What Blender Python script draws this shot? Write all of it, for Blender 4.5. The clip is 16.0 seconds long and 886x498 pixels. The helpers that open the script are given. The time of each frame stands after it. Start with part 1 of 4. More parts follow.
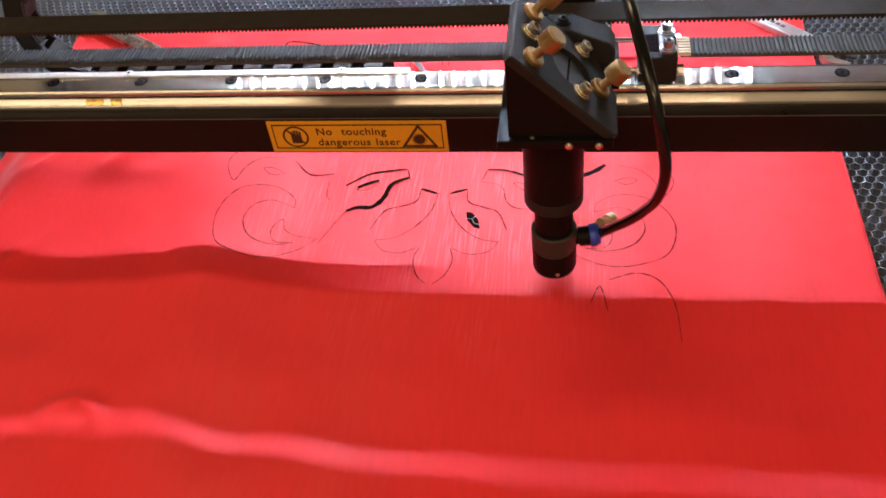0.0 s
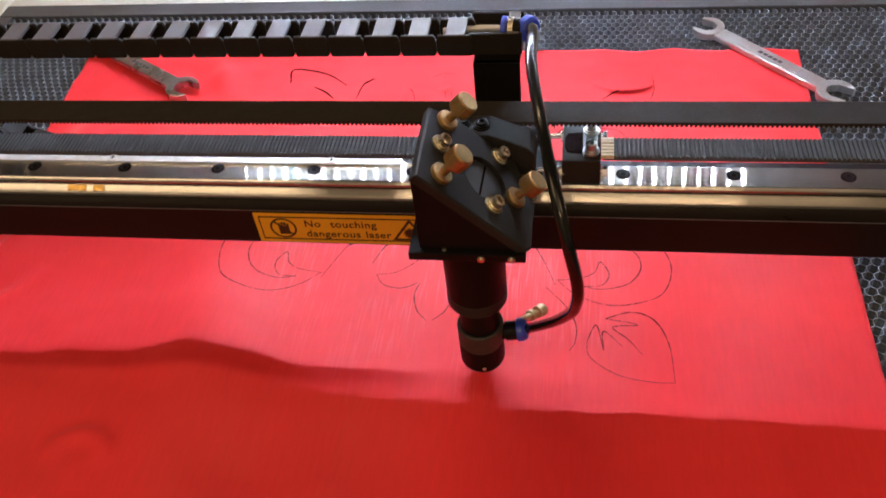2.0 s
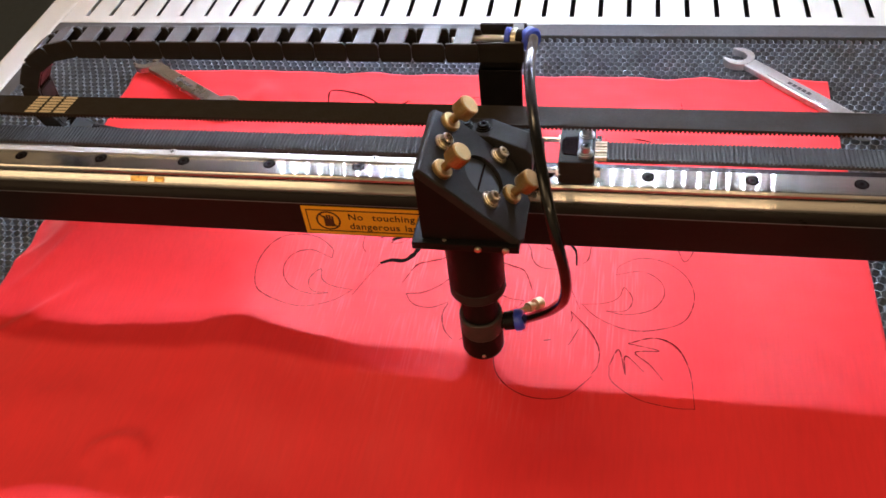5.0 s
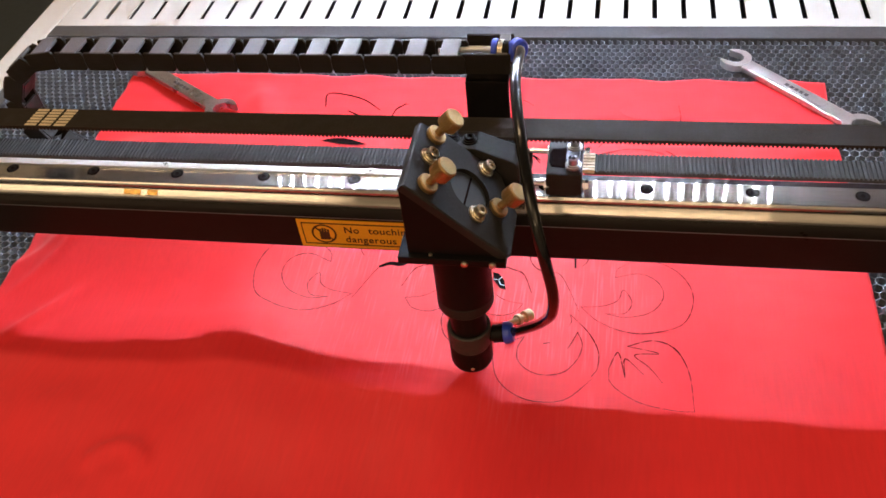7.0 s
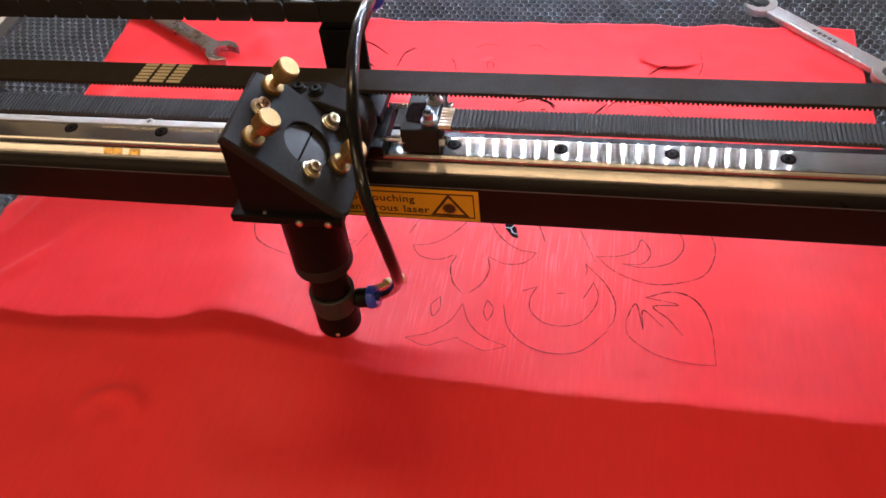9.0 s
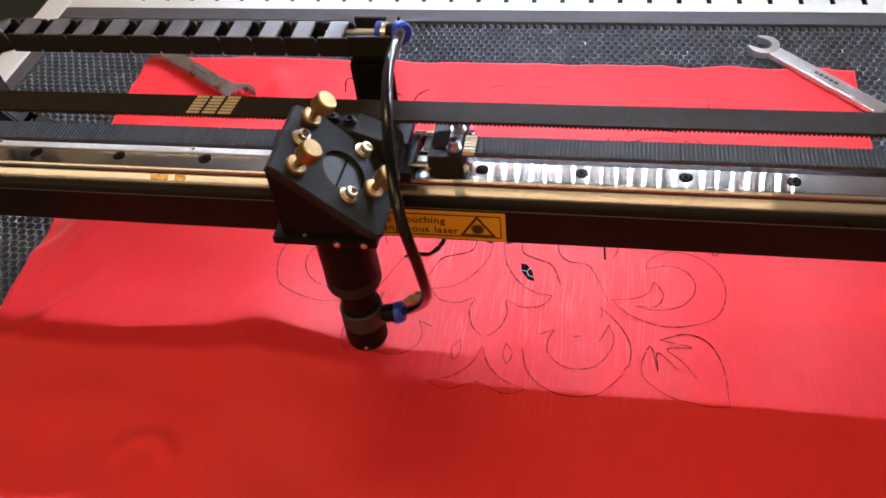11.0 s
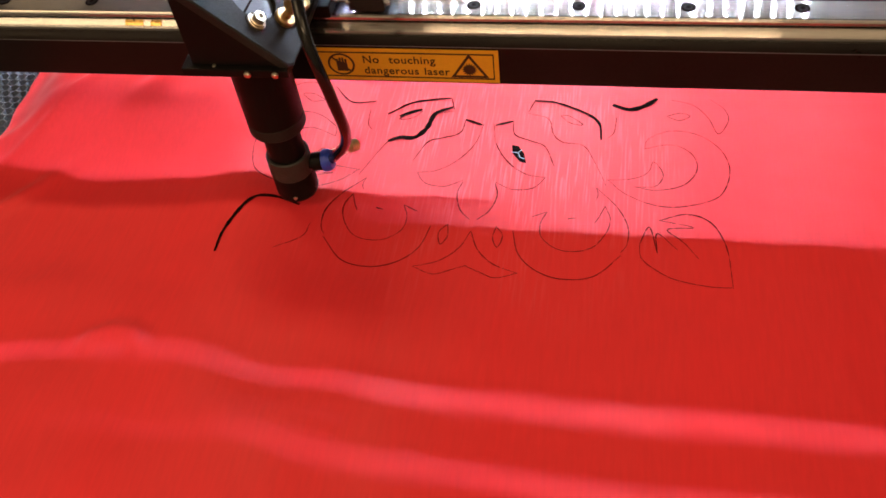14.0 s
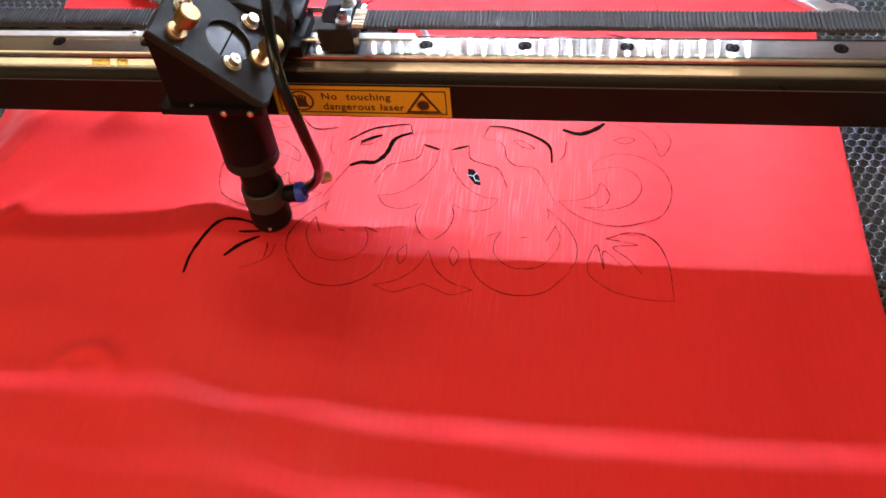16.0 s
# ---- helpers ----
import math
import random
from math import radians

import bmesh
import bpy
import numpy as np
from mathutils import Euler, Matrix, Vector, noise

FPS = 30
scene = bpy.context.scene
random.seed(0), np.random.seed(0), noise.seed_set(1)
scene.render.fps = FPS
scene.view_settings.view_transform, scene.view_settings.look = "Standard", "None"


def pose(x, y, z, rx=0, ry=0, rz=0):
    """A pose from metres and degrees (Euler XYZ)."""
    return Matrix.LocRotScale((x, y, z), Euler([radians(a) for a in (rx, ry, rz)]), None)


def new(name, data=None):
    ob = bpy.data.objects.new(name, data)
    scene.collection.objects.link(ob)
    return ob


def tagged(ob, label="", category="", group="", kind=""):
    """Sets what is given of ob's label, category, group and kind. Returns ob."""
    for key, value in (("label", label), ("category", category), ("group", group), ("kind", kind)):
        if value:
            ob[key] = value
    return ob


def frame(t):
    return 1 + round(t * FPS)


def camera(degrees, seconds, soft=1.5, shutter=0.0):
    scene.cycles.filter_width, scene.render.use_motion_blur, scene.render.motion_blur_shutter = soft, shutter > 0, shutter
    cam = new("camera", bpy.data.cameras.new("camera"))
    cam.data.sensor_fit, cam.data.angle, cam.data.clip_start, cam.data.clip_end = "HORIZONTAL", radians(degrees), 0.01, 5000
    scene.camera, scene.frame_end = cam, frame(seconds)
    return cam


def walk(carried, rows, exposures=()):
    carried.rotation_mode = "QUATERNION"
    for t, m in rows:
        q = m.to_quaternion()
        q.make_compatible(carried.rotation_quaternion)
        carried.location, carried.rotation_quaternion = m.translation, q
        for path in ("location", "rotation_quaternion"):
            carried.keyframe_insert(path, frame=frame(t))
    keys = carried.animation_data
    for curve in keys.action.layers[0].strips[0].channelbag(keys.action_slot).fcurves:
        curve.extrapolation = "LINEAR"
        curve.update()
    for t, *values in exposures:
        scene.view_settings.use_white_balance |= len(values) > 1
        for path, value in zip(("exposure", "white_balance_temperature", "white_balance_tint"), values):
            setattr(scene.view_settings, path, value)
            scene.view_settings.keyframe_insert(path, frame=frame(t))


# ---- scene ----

cam = camera(52.97, 16.0, soft=1.6, shutter=0.4)
# seconds, place, pitch, roll, yaw of the hand-held camera
CAMERA_ROWS = [
    (0, 0.0602, -0.3696, 0.3582, -45.51, 5.51, 6.64),
    (0.5, 0.0691, -0.3632, 0.3526, -46.17, 5.87, 7.52),
    (1, 0.0621, -0.3581, 0.3753, -44.18, 6.49, 7.42),
    (1.5, 0.0624, -0.3552, 0.3836, -44.12, 6.38, 6.79),
    (2, 0.0620, -0.3610, 0.3830, -45.78, 5.18, 7.13),
    (2.5, 0.0611, -0.3682, 0.3912, -46.30, 4.89, 8.14),
    (3, 0.0650, -0.3689, 0.3941, -45.59, 5.19, 9.07),
    (3.5, 0.0656, -0.3672, 0.3943, -45.28, 5.37, 9.39),
    (5.8, 0.0643, -0.3672, 0.4011, -44.70, 5.61, 9.68),
    (6, 0.0639, -0.3638, 0.4015, -44.90, 5.66, 9.69),
    (6.5, 0.0622, -0.3648, 0.4003, -45.05, 5.47, 9.55),
    (7, 0.0632, -0.3658, 0.3997, -44.87, 5.49, 9.22),
    (7.5, 0.0649, -0.3694, 0.3995, -44.83, 5.40, 9.28),
    (8, 0.0614, -0.3725, 0.3885, -45.39, 5.15, 9.52),
    (8.5, 0.0597, -0.3594, 0.3773, -46.72, 4.99, 9.48),
    (8.7, 0.0585, -0.3596, 0.3742, -46.89, 5.17, 9.90),
    (10.8, 0.0417, -0.3576, 0.3933, -45.77, 5.11, 9.22),
    (11, 0.0439, -0.3584, 0.3992, -46.10, 5.21, 9.31),
    (11.5, 0.0441, -0.3613, 0.4023, -46.10, 5.17, 9.11),
    (12, 0.0474, -0.3546, 0.3831, -47.56, 4.87, 8.75),
    (12.5, 0.0437, -0.3431, 0.3453, -50.22, 5.17, 8.25),
    (13, 0.0390, -0.3474, 0.3440, -50.60, 5.19, 8.18),
    (13.5, 0.0450, -0.3486, 0.3564, -51.01, 5.55, 8.62),
    (14, 0.0461, -0.3564, 0.3592, -50.79, 5.56, 8.67),
    (14.5, 0.0430, -0.3686, 0.3671, -50.54, 5.04, 8.40),
    (15, 0.0468, -0.3739, 0.3765, -50.01, 4.78, 7.63),
    (15.5, 0.0559, -0.3702, 0.3729, -49.73, 4.55, 7.09),
    (16, 0.0569, -0.3709, 0.3773, -49.68, 4.57, 6.96),
]
walk(cam, [(t, pose(x, y, z, 90 + p, r, w)) for t, x, y, z, p, r, w in CAMERA_ROWS],
     exposures=[(0, -0.05), (1, -0.12), (1.5, -0.4), (2, -0.36), (2.5, -0.13), (3, -0.17), (3.5, -0.17), (6, -0.08), (8, -0.1), (8.5, -0.30), (11, -0.33), (11.5, -0.28), (12, -0.24), (12.5, -0.24), (13, -0.1), (14, -0.05), (14.5, -0.08), (15, 0.03), (16, 0.0)])

# seconds, sideways place of the cutting head, place of the gantry along the bed
DRIVE = [
    (0, 0.0000, -0.0000),
    (0.5, -0.0057, 0.0070),
    (1, 0.0056, 0.0113),
    (1.5, 0.0028, -0.0373),
    (2, -0.0341, -0.0378),
    (2.5, -0.0300, 0.0026),
    (3, -0.0092, -0.0246),
    (3.5, -0.0092, -0.0156),
    (5.8, -0.0654, -0.0205),
    (6, -0.0542, -0.0324),
    (6.5, -0.0533, -0.0246),
    (7, -0.0548, -0.0238),
    (7.5, -0.0837, -0.0126),
    (8, -0.0859, -0.0231),
    (8.5, -0.1111, -0.0425),
    (8.7, -0.1237, -0.0442),
    (10.8, -0.1364, -0.0009),
    (11, -0.1311, -0.0208),
    (11.5, -0.1019, 0.0014),
    (12, -0.0922, -0.0226),
    (12.5, -0.1580, -0.0047),
    (13, -0.1772, -0.0412),
    (13.5, -0.1944, -0.0085),
    (14, -0.1648, 0.0009),
    (14.5, -0.1714, -0.0047),
    (15, -0.1826, -0.0244),
    (15.5, -0.1629, -0.0188),
    (16, -0.1581, -0.0045),
]

# ---- light ----
world = bpy.data.worlds.new("hall")
scene.world = world
world.use_nodes = True
world.node_tree.nodes["Background"].inputs["Color"].default_value = (1.0, 0.86, 0.7, 1)
world.node_tree.nodes["Background"].inputs["Strength"].default_value = 0.05
scene.view_settings.exposure = 0.0
LED_GLOW = 1520.0
HALL_WATTS = 12.6


def hall_lamp(x, y, watts, deep=0.3):
    data = bpy.data.lights.new("ceiling_lamp", "AREA")
    data.shape, data.size, data.size_y = "RECTANGLE", 1.4, deep
    data.energy, data.color = watts, (1.0, 0.70, 0.40)
    ob = new("ceiling_lamp", data)
    ob.matrix_world = pose(x, y, 2.05)


for lx, ly, lw, deep in ((0.2, -1.4, 0.35, 0.9), (-1.5, -1.3, 1.9, 0.9), (1.8, -1.4, 1.5, 0.9), (0.0, -2.7, 2.4, 0.3), (-0.8, 0.72, 1.1, 0.1), (-2.25, 2.3, 0.2, 0.3)):
    hall_lamp(lx, ly, HALL_WATTS * lw, deep)


# ---- materials ----
def surf(name, base, rough=0.5, metal=0.0, vary=0.12, scale=60.0, fine=900.0, bump=0.0, stretch=(1, 1, 1), spec=0.5, sheen=0.0, coat=0.0, depth=0.0004):
    m = bpy.data.materials.new(name)
    m.use_nodes = True
    nt = m.node_tree
    b = nt.nodes["Principled BSDF"]
    b.inputs["Metallic"].default_value = metal
    b.inputs["Specular IOR Level"].default_value = spec
    b.inputs["Sheen Weight"].default_value = sheen
    b.inputs["Coat Weight"].default_value = coat
    co = nt.nodes.new("ShaderNodeTexCoord")
    mp = nt.nodes.new("ShaderNodeMapping")
    mp.inputs["Scale"].default_value = stretch
    nt.links.new(co.outputs["Object"], mp.inputs["Vector"])
    coarse = nt.nodes.new("ShaderNodeTexNoise")
    coarse.inputs["Scale"].default_value, coarse.inputs["Detail"].default_value = scale, 4
    grain = nt.nodes.new("ShaderNodeTexNoise")
    grain.inputs["Scale"].default_value, grain.inputs["Detail"].default_value = fine, 3
    for n in (coarse, grain):
        nt.links.new(mp.outputs["Vector"], n.inputs["Vector"])
    both = nt.nodes.new("ShaderNodeMath")
    both.operation = "ADD"
    nt.links.new(coarse.outputs["Fac"], both.inputs[0])
    nt.links.new(grain.outputs["Fac"], both.inputs[1])
    ramp = nt.nodes.new("ShaderNodeMapRange")
    ramp.inputs["From Min"].default_value, ramp.inputs["From Max"].default_value = 0.65, 1.35
    ramp.inputs["To Min"].default_value, ramp.inputs["To Max"].default_value = 1 - vary, 1 + vary
    nt.links.new(both.outputs[0], ramp.inputs["Value"])
    mul = nt.nodes.new("ShaderNodeVectorMath")
    mul.operation = "MULTIPLY"
    mul.inputs[0].default_value = base
    nt.links.new(ramp.outputs["Result"], mul.inputs[1])
    nt.links.new(mul.outputs["Vector"], b.inputs["Base Color"])
    rr = nt.nodes.new("ShaderNodeMapRange")
    rr.inputs["From Min"].default_value, rr.inputs["From Max"].default_value = 0.3, 0.7
    rr.inputs["To Min"].default_value, rr.inputs["To Max"].default_value = rough * 0.8, min(1.0, rough * 1.2)
    nt.links.new(coarse.outputs["Fac"], rr.inputs["Value"])
    nt.links.new(rr.outputs["Result"], b.inputs["Roughness"])
    if bump:
        bp = nt.nodes.new("ShaderNodeBump")
        bp.inputs["Strength"].default_value, bp.inputs["Distance"].default_value = bump, depth
        nt.links.new(grain.outputs["Fac"], bp.inputs["Height"])
        nt.links.new(bp.outputs["Normal"], b.inputs["Normal"])
    return m


def glow(name, colour, strength):
    m = bpy.data.materials.new(name)
    m.use_nodes = True
    b = m.node_tree.nodes["Principled BSDF"]
    b.inputs["Base Color"].default_value = (0.9, 0.9, 0.9, 1)
    b.inputs["Emission Color"].default_value = (*colour, 1)
    b.inputs["Emission Strength"].default_value = strength
    return m


M = {
    "cloth": surf("red_satin", (0.80, 0.0210, 0.0300), 0.62, vary=0.055, scale=14, fine=480, bump=0.26, stretch=(1, 0.12, 1), spec=0.42, sheen=0.10, depth=0.0002),
    # near-black faces paint the darkness inside cuts, holes and slots
    "cut": surf("dark_gap", (0.008, 0.004, 0.004), 0.9, vary=0.3, spec=0.02),
    "black": surf("black_anodised", (0.006, 0.005, 0.005), 0.46, vary=0.25, scale=90, fine=1500, bump=0.06, spec=0.10),
    "beam": surf("black_beam_paint", (0.012, 0.008, 0.008), 0.34, vary=0.2, scale=30, fine=800, bump=0.03, spec=0.13),
    "plate": surf("grey_black_anodised", (0.016, 0.015, 0.0145), 0.62, vary=0.5, scale=70, fine=1600, bump=0.10, spec=0.22),
    "teeth": surf("belt_tooth_cloth", (0.062, 0.066, 0.070), 0.7, vary=0.3, scale=90, fine=1500, bump=0.1, spec=0.2),
    "rubber": surf("belt_rubber", (0.024, 0.020, 0.017), 0.75, vary=0.25, scale=120, fine=1500, bump=0.1, spec=0.15),
    "chain": surf("chain_plastic", (0.014, 0.011, 0.009), 0.6, vary=0.25, scale=150, fine=1400, bump=0.08, spec=0.22),
    # chain plastic again, its colour raised for the LED light on the bars
    "chain_bar_lit": surf("chain_plastic_lit_bar", (0.105, 0.100, 0.108), 0.5, vary=0.2, scale=150, fine=1400, bump=0.08, spec=0.3),
    "rail": surf("ground_rail_steel", (0.58, 0.56, 0.54), 0.05, metal=1.0, vary=0.14, scale=20, fine=900, stretch=(0.06, 1, 1)),
    "steel": surf("bright_steel", (0.72, 0.71, 0.69), 0.2, metal=1.0, vary=0.1, scale=100, fine=900, bump=0.05),
    "chrome": surf("chrome_vanadium", (0.76, 0.77, 0.79), 0.38, metal=1.0, vary=0.12, scale=70, fine=900, bump=0.06),
    # darker copy of the chrome, with its dark reflections put into the colour
    "dulled": surf("dark_reflecting_chrome", (0.40, 0.41, 0.42), 0.30, metal=1.0, vary=0.25, scale=90, fine=900, bump=0.08),
    "tray": surf("tray_zinc", (0.70, 0.71, 0.74), 0.4, metal=0.3, vary=0.08, scale=60, fine=700, bump=0.05),
    "brass": surf("brass", (0.42, 0.28, 0.13), 0.5, metal=1.0, vary=0.2, scale=150, fine=1500, bump=0.1),
    "nickel": surf("nickel_brass", (0.74, 0.68, 0.55), 0.30, metal=1.0, vary=0.15, scale=150),
    "hose": surf("black_hose", (0.006, 0.006, 0.006), 0.17, vary=0.2, scale=80, spec=0.4),
    "blue": surf("blue_plastic", (0.03, 0.07, 0.55), 0.35, vary=0.12, scale=200),
    "alu": surf("honeycomb_alu", (0.30, 0.34, 0.40), 0.45, metal=0.7, vary=0.3, scale=40, fine=600),
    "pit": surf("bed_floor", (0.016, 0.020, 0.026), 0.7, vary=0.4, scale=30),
    "bar": surf("bed_frame_steel", (0.15, 0.16, 0.18), 0.4, metal=0.6, vary=0.15, scale=40, fine=500),
    "white": surf("white_powder_coat", (0.72, 0.73, 0.72), 0.45, vary=0.04, scale=20, fine=1200, bump=0.08),
    "yellow": surf("yellow_vinyl", (0.66, 0.37, 0.018), 0.35, vary=0.07, scale=50),
    "ink": surf("sticker_ink", (0.035, 0.02, 0.008), 0.5, vary=0.2),
    "floor": surf("hall_floor", (0.055, 0.075, 0.10), 0.5, vary=0.15, scale=3, fine=60),
    "wall": surf("hall_wall", (0.55, 0.53, 0.50), 0.8, vary=0.06, scale=2, fine=40),
    "tape": surf("belt_marks", (0.62, 0.52, 0.36), 0.5, vary=0.15, scale=300),
    "thumb": surf("thumb_screw_brass", (0.60, 0.48, 0.28), 0.42, metal=0.55, vary=0.2, scale=200, fine=1500, bump=0.1),
    "gold_spot": surf("gold_hot_spot", (0.62, 0.38, 0.11), 0.28, metal=0.75, vary=0.5, scale=300, fine=1500, spec=0.6),
    "led": glow("led_chip", (0.80, 0.89, 1.08), LED_GLOW),
    "ring": surf("grey_grip_ring", (0.024, 0.0235, 0.0225), 0.6, vary=0.15, scale=200, bump=0.1),
    "mirror": surf("mirror_back", (0.040, 0.046, 0.053), 0.45, vary=0.15, scale=200),
}


def ground_steel(m, rough):
    """Turns a metal into ground steel: narrow highlights over a faint haze of scratches."""
    nt = m.node_tree
    b = nt.nodes["Principled BSDF"]
    g = nt.nodes.new("ShaderNodeBsdfAnisotropic")
    g.distribution = "BECKMANN"
    g.inputs["Roughness"].default_value = rough
    g.inputs["Anisotropy"].default_value = 0.92
    tangent = nt.nodes.new("ShaderNodeCombineXYZ")
    tangent.inputs[0].default_value = 1.0
    nt.links.new(tangent.outputs[0], g.inputs["Tangent"])
    nt.links.new(b.inputs["Base Color"].links[0].from_socket, g.inputs["Color"])
    haze = nt.nodes.new("ShaderNodeBsdfAnisotropic")
    haze.distribution = "GGX"
    haze.inputs["Roughness"].default_value = 0.42
    nt.links.new(b.inputs["Base Color"].links[0].from_socket, haze.inputs["Color"])
    mix = nt.nodes.new("ShaderNodeMixShader")
    mix.inputs["Fac"].default_value = 0.12
    nt.links.new(g.outputs["BSDF"], mix.inputs[1])
    nt.links.new(haze.outputs["BSDF"], mix.inputs[2])
    nt.links.new(mix.outputs["Shader"], nt.nodes["Material Output"].inputs["Surface"])


ground_steel(M["rail"], 0.13)


def lit_threads(m):
    """Light caught by pulled threads, painted as pale streaks in loose patches along the weave round the cut drawing.
    """
    nt = m.node_tree
    b = nt.nodes["Principled BSDF"]
    base = b.inputs["Base Color"].links[0].from_socket
    co = nt.nodes.new("ShaderNodeTexCoord")
    mp = nt.nodes.new("ShaderNodeMapping")
    mp.inputs["Scale"].default_value = (1, 0.05, 0.2)
    mp.inputs["Rotation"].default_value = (0, 0, 0.02)
    nt.links.new(co.outputs["Object"], mp.inputs["Vector"])
    thread = nt.nodes.new("ShaderNodeTexNoise")
    thread.inputs["Scale"].default_value, thread.inputs["Detail"].default_value = 800, 2
    nt.links.new(mp.outputs["Vector"], thread.inputs["Vector"])
    patch = nt.nodes.new("ShaderNodeTexNoise")
    patch.inputs["Scale"].default_value, patch.inputs["Detail"].default_value = 22, 2
    nt.links.new(co.outputs["Object"], patch.inputs["Vector"])
    steps = []
    for node, lo, hi in ((thread, 0.50, 0.68), (patch, 0.38, 0.58)):
        ramp = nt.nodes.new("ShaderNodeMapRange")
        ramp.inputs["From Min"].default_value, ramp.inputs["From Max"].default_value = lo, hi
        nt.links.new(node.outputs["Fac"], ramp.inputs["Value"])
        steps.append(ramp)
    both = nt.nodes.new("ShaderNodeMath")
    both.operation = "MULTIPLY"
    nt.links.new(steps[0].outputs["Result"], both.inputs[0])
    nt.links.new(steps[1].outputs["Result"], both.inputs[1])
    away = nt.nodes.new("ShaderNodeVectorMath")
    away.operation = "DISTANCE"
    away.inputs[1].default_value = (-0.02, 0.0, 0.0)
    nt.links.new(co.outputs["Object"], away.inputs[0])
    around = nt.nodes.new("ShaderNodeMapRange")
    around.inputs["From Min"].default_value, around.inputs["From Max"].default_value = 0.05, 0.14
    around.inputs["To Min"].default_value, around.inputs["To Max"].default_value = 1.0, 0.0
    nt.links.new(away.outputs["Value"], around.inputs["Value"])
    near = nt.nodes.new("ShaderNodeMath")
    near.operation = "MULTIPLY"
    nt.links.new(both.outputs[0], near.inputs[0])
    nt.links.new(around.outputs["Result"], near.inputs[1])
    mix = nt.nodes.new("ShaderNodeMixRGB")
    mix.inputs["Color2"].default_value = (0.84, 0.070, 0.085, 1)
    nt.links.new(near.outputs[0], mix.inputs["Fac"])
    nt.links.new(base, mix.inputs["Color1"])
    nt.links.new(mix.outputs["Color"], b.inputs["Base Color"])


lit_threads(M["cloth"])


# ---- building helpers ----
def part(name, bm, material, parent=None, label="", smooth=False):
    me = bpy.data.meshes.new(name)
    bm.to_mesh(me)
    bm.free()
    me.materials.append(M[material])
    if smooth:
        for f in me.polygons:
            f.use_smooth = True
    ob = new(name, me)
    ob.parent = parent
    if label:
        tagged(ob, label)
    return ob


def box(x0, x1, y0, y1, z0, z1, bevel=0.0, bm=None):
    own = bmesh.new()
    bmesh.ops.create_cube(own, size=1.0, matrix=Matrix.Translation(((x0 + x1) / 2, (y0 + y1) / 2, (z0 + z1) / 2)) @ Matrix.Diagonal((x1 - x0, y1 - y0, z1 - z0, 1)))
    if bevel:
        bmesh.ops.bevel(own, geom=own.edges[:], offset=bevel, segments=2, affect="EDGES", profile=0.6)
    return merge(bm, own)


def merge(bm, own):
    if bm is None:
        return own
    me = bpy.data.meshes.new("tmp")
    own.to_mesh(me)
    own.free()
    bm.from_mesh(me)
    bpy.data.meshes.remove(me)
    return bm


def lathe(profile, m=Matrix(), seg=32, bm=None):
    """Turns (radius, height) pairs round the z axis of m."""
    own = bmesh.new()
    rings = []
    for r, h in profile:
        rings.append([own.verts.new(m @ Vector((r * math.cos(2 * math.pi * k / seg), r * math.sin(2 * math.pi * k / seg), h))) for k in range(seg)])
    for a, b in zip(rings, rings[1:]):
        for k in range(seg):
            own.faces.new((a[k], a[(k + 1) % seg], b[(k + 1) % seg], b[k]))
    own.faces.new(rings[0][::-1])
    own.faces.new(rings[-1])
    bmesh.ops.recalc_face_normals(own, faces=own.faces[:])
    return merge(bm, own)


def prism(outline, axis, a, b, bevel=0.0, bm=None):
    """Pushes a flat outline of (u, v) along an axis from a to b: u, v are the other two axes in x, y, z order."""
    own = bmesh.new()

    def at(u, v, w):
        return {"x": (w, u, v), "y": (u, w, v), "z": (u, v, w)}[axis]
    lo = [own.verts.new(at(u, v, a)) for u, v in outline]
    hi = [own.verts.new(at(u, v, b)) for u, v in outline]
    n = len(outline)
    own.faces.new(lo)
    own.faces.new(hi[::-1])
    for k in range(n):
        own.faces.new((lo[k], hi[k], hi[(k + 1) % n], lo[(k + 1) % n]))
    bmesh.ops.recalc_face_normals(own, faces=own.faces[:])
    if bevel:
        bmesh.ops.bevel(own, geom=own.edges[:], offset=bevel, segments=2, affect="EDGES", profile=0.6)
    return merge(bm, own)


def along(p, d):
    """A frame at p whose z axis points along d."""
    return Matrix.Translation(p) @ Vector(d).to_track_quat("Z", "Y").to_matrix().to_4x4()


def spline(points, steps=8):
    pts = [Vector(p) for p in points]
    ext = [pts[0] * 2 - pts[1], *pts, pts[-1] * 2 - pts[-2]]
    out = []
    for i in range(1, len(ext) - 2):
        a, b, c, d = ext[i - 1:i + 3]
        for s in range(steps):
            t = s / steps
            out.append(0.5 * (2 * b + (c - a) * t + (2 * a - 5 * b + 4 * c - d) * t * t + (3 * b - a - 3 * c + d) * t ** 3))
    out.append(pts[-1])
    return out


def hose_mesh(points, radius, seg=14, steps=10):
    line = spline(points, steps)
    bm = bmesh.new()
    rings = []
    up = Vector((0, 1, 0.2))
    for i, p in enumerate(line):
        d = (line[min(i + 1, len(line) - 1)] - line[max(i - 1, 0)]).normalized()
        s = d.cross(up).normalized()
        u = s.cross(d)
        rings.append([bm.verts.new(p + radius * (math.cos(2 * math.pi * k / seg) * s + math.sin(2 * math.pi * k / seg) * u)) for k in range(seg)])
    for a, b in zip(rings, rings[1:]):
        for k in range(seg):
            bm.faces.new((a[k], a[(k + 1) % seg], b[(k + 1) % seg], b[k]))
    bm.faces.new(rings[0][::-1])
    bm.faces.new(rings[-1])
    bmesh.ops.recalc_face_normals(bm, faces=bm.faces[:])
    return bm


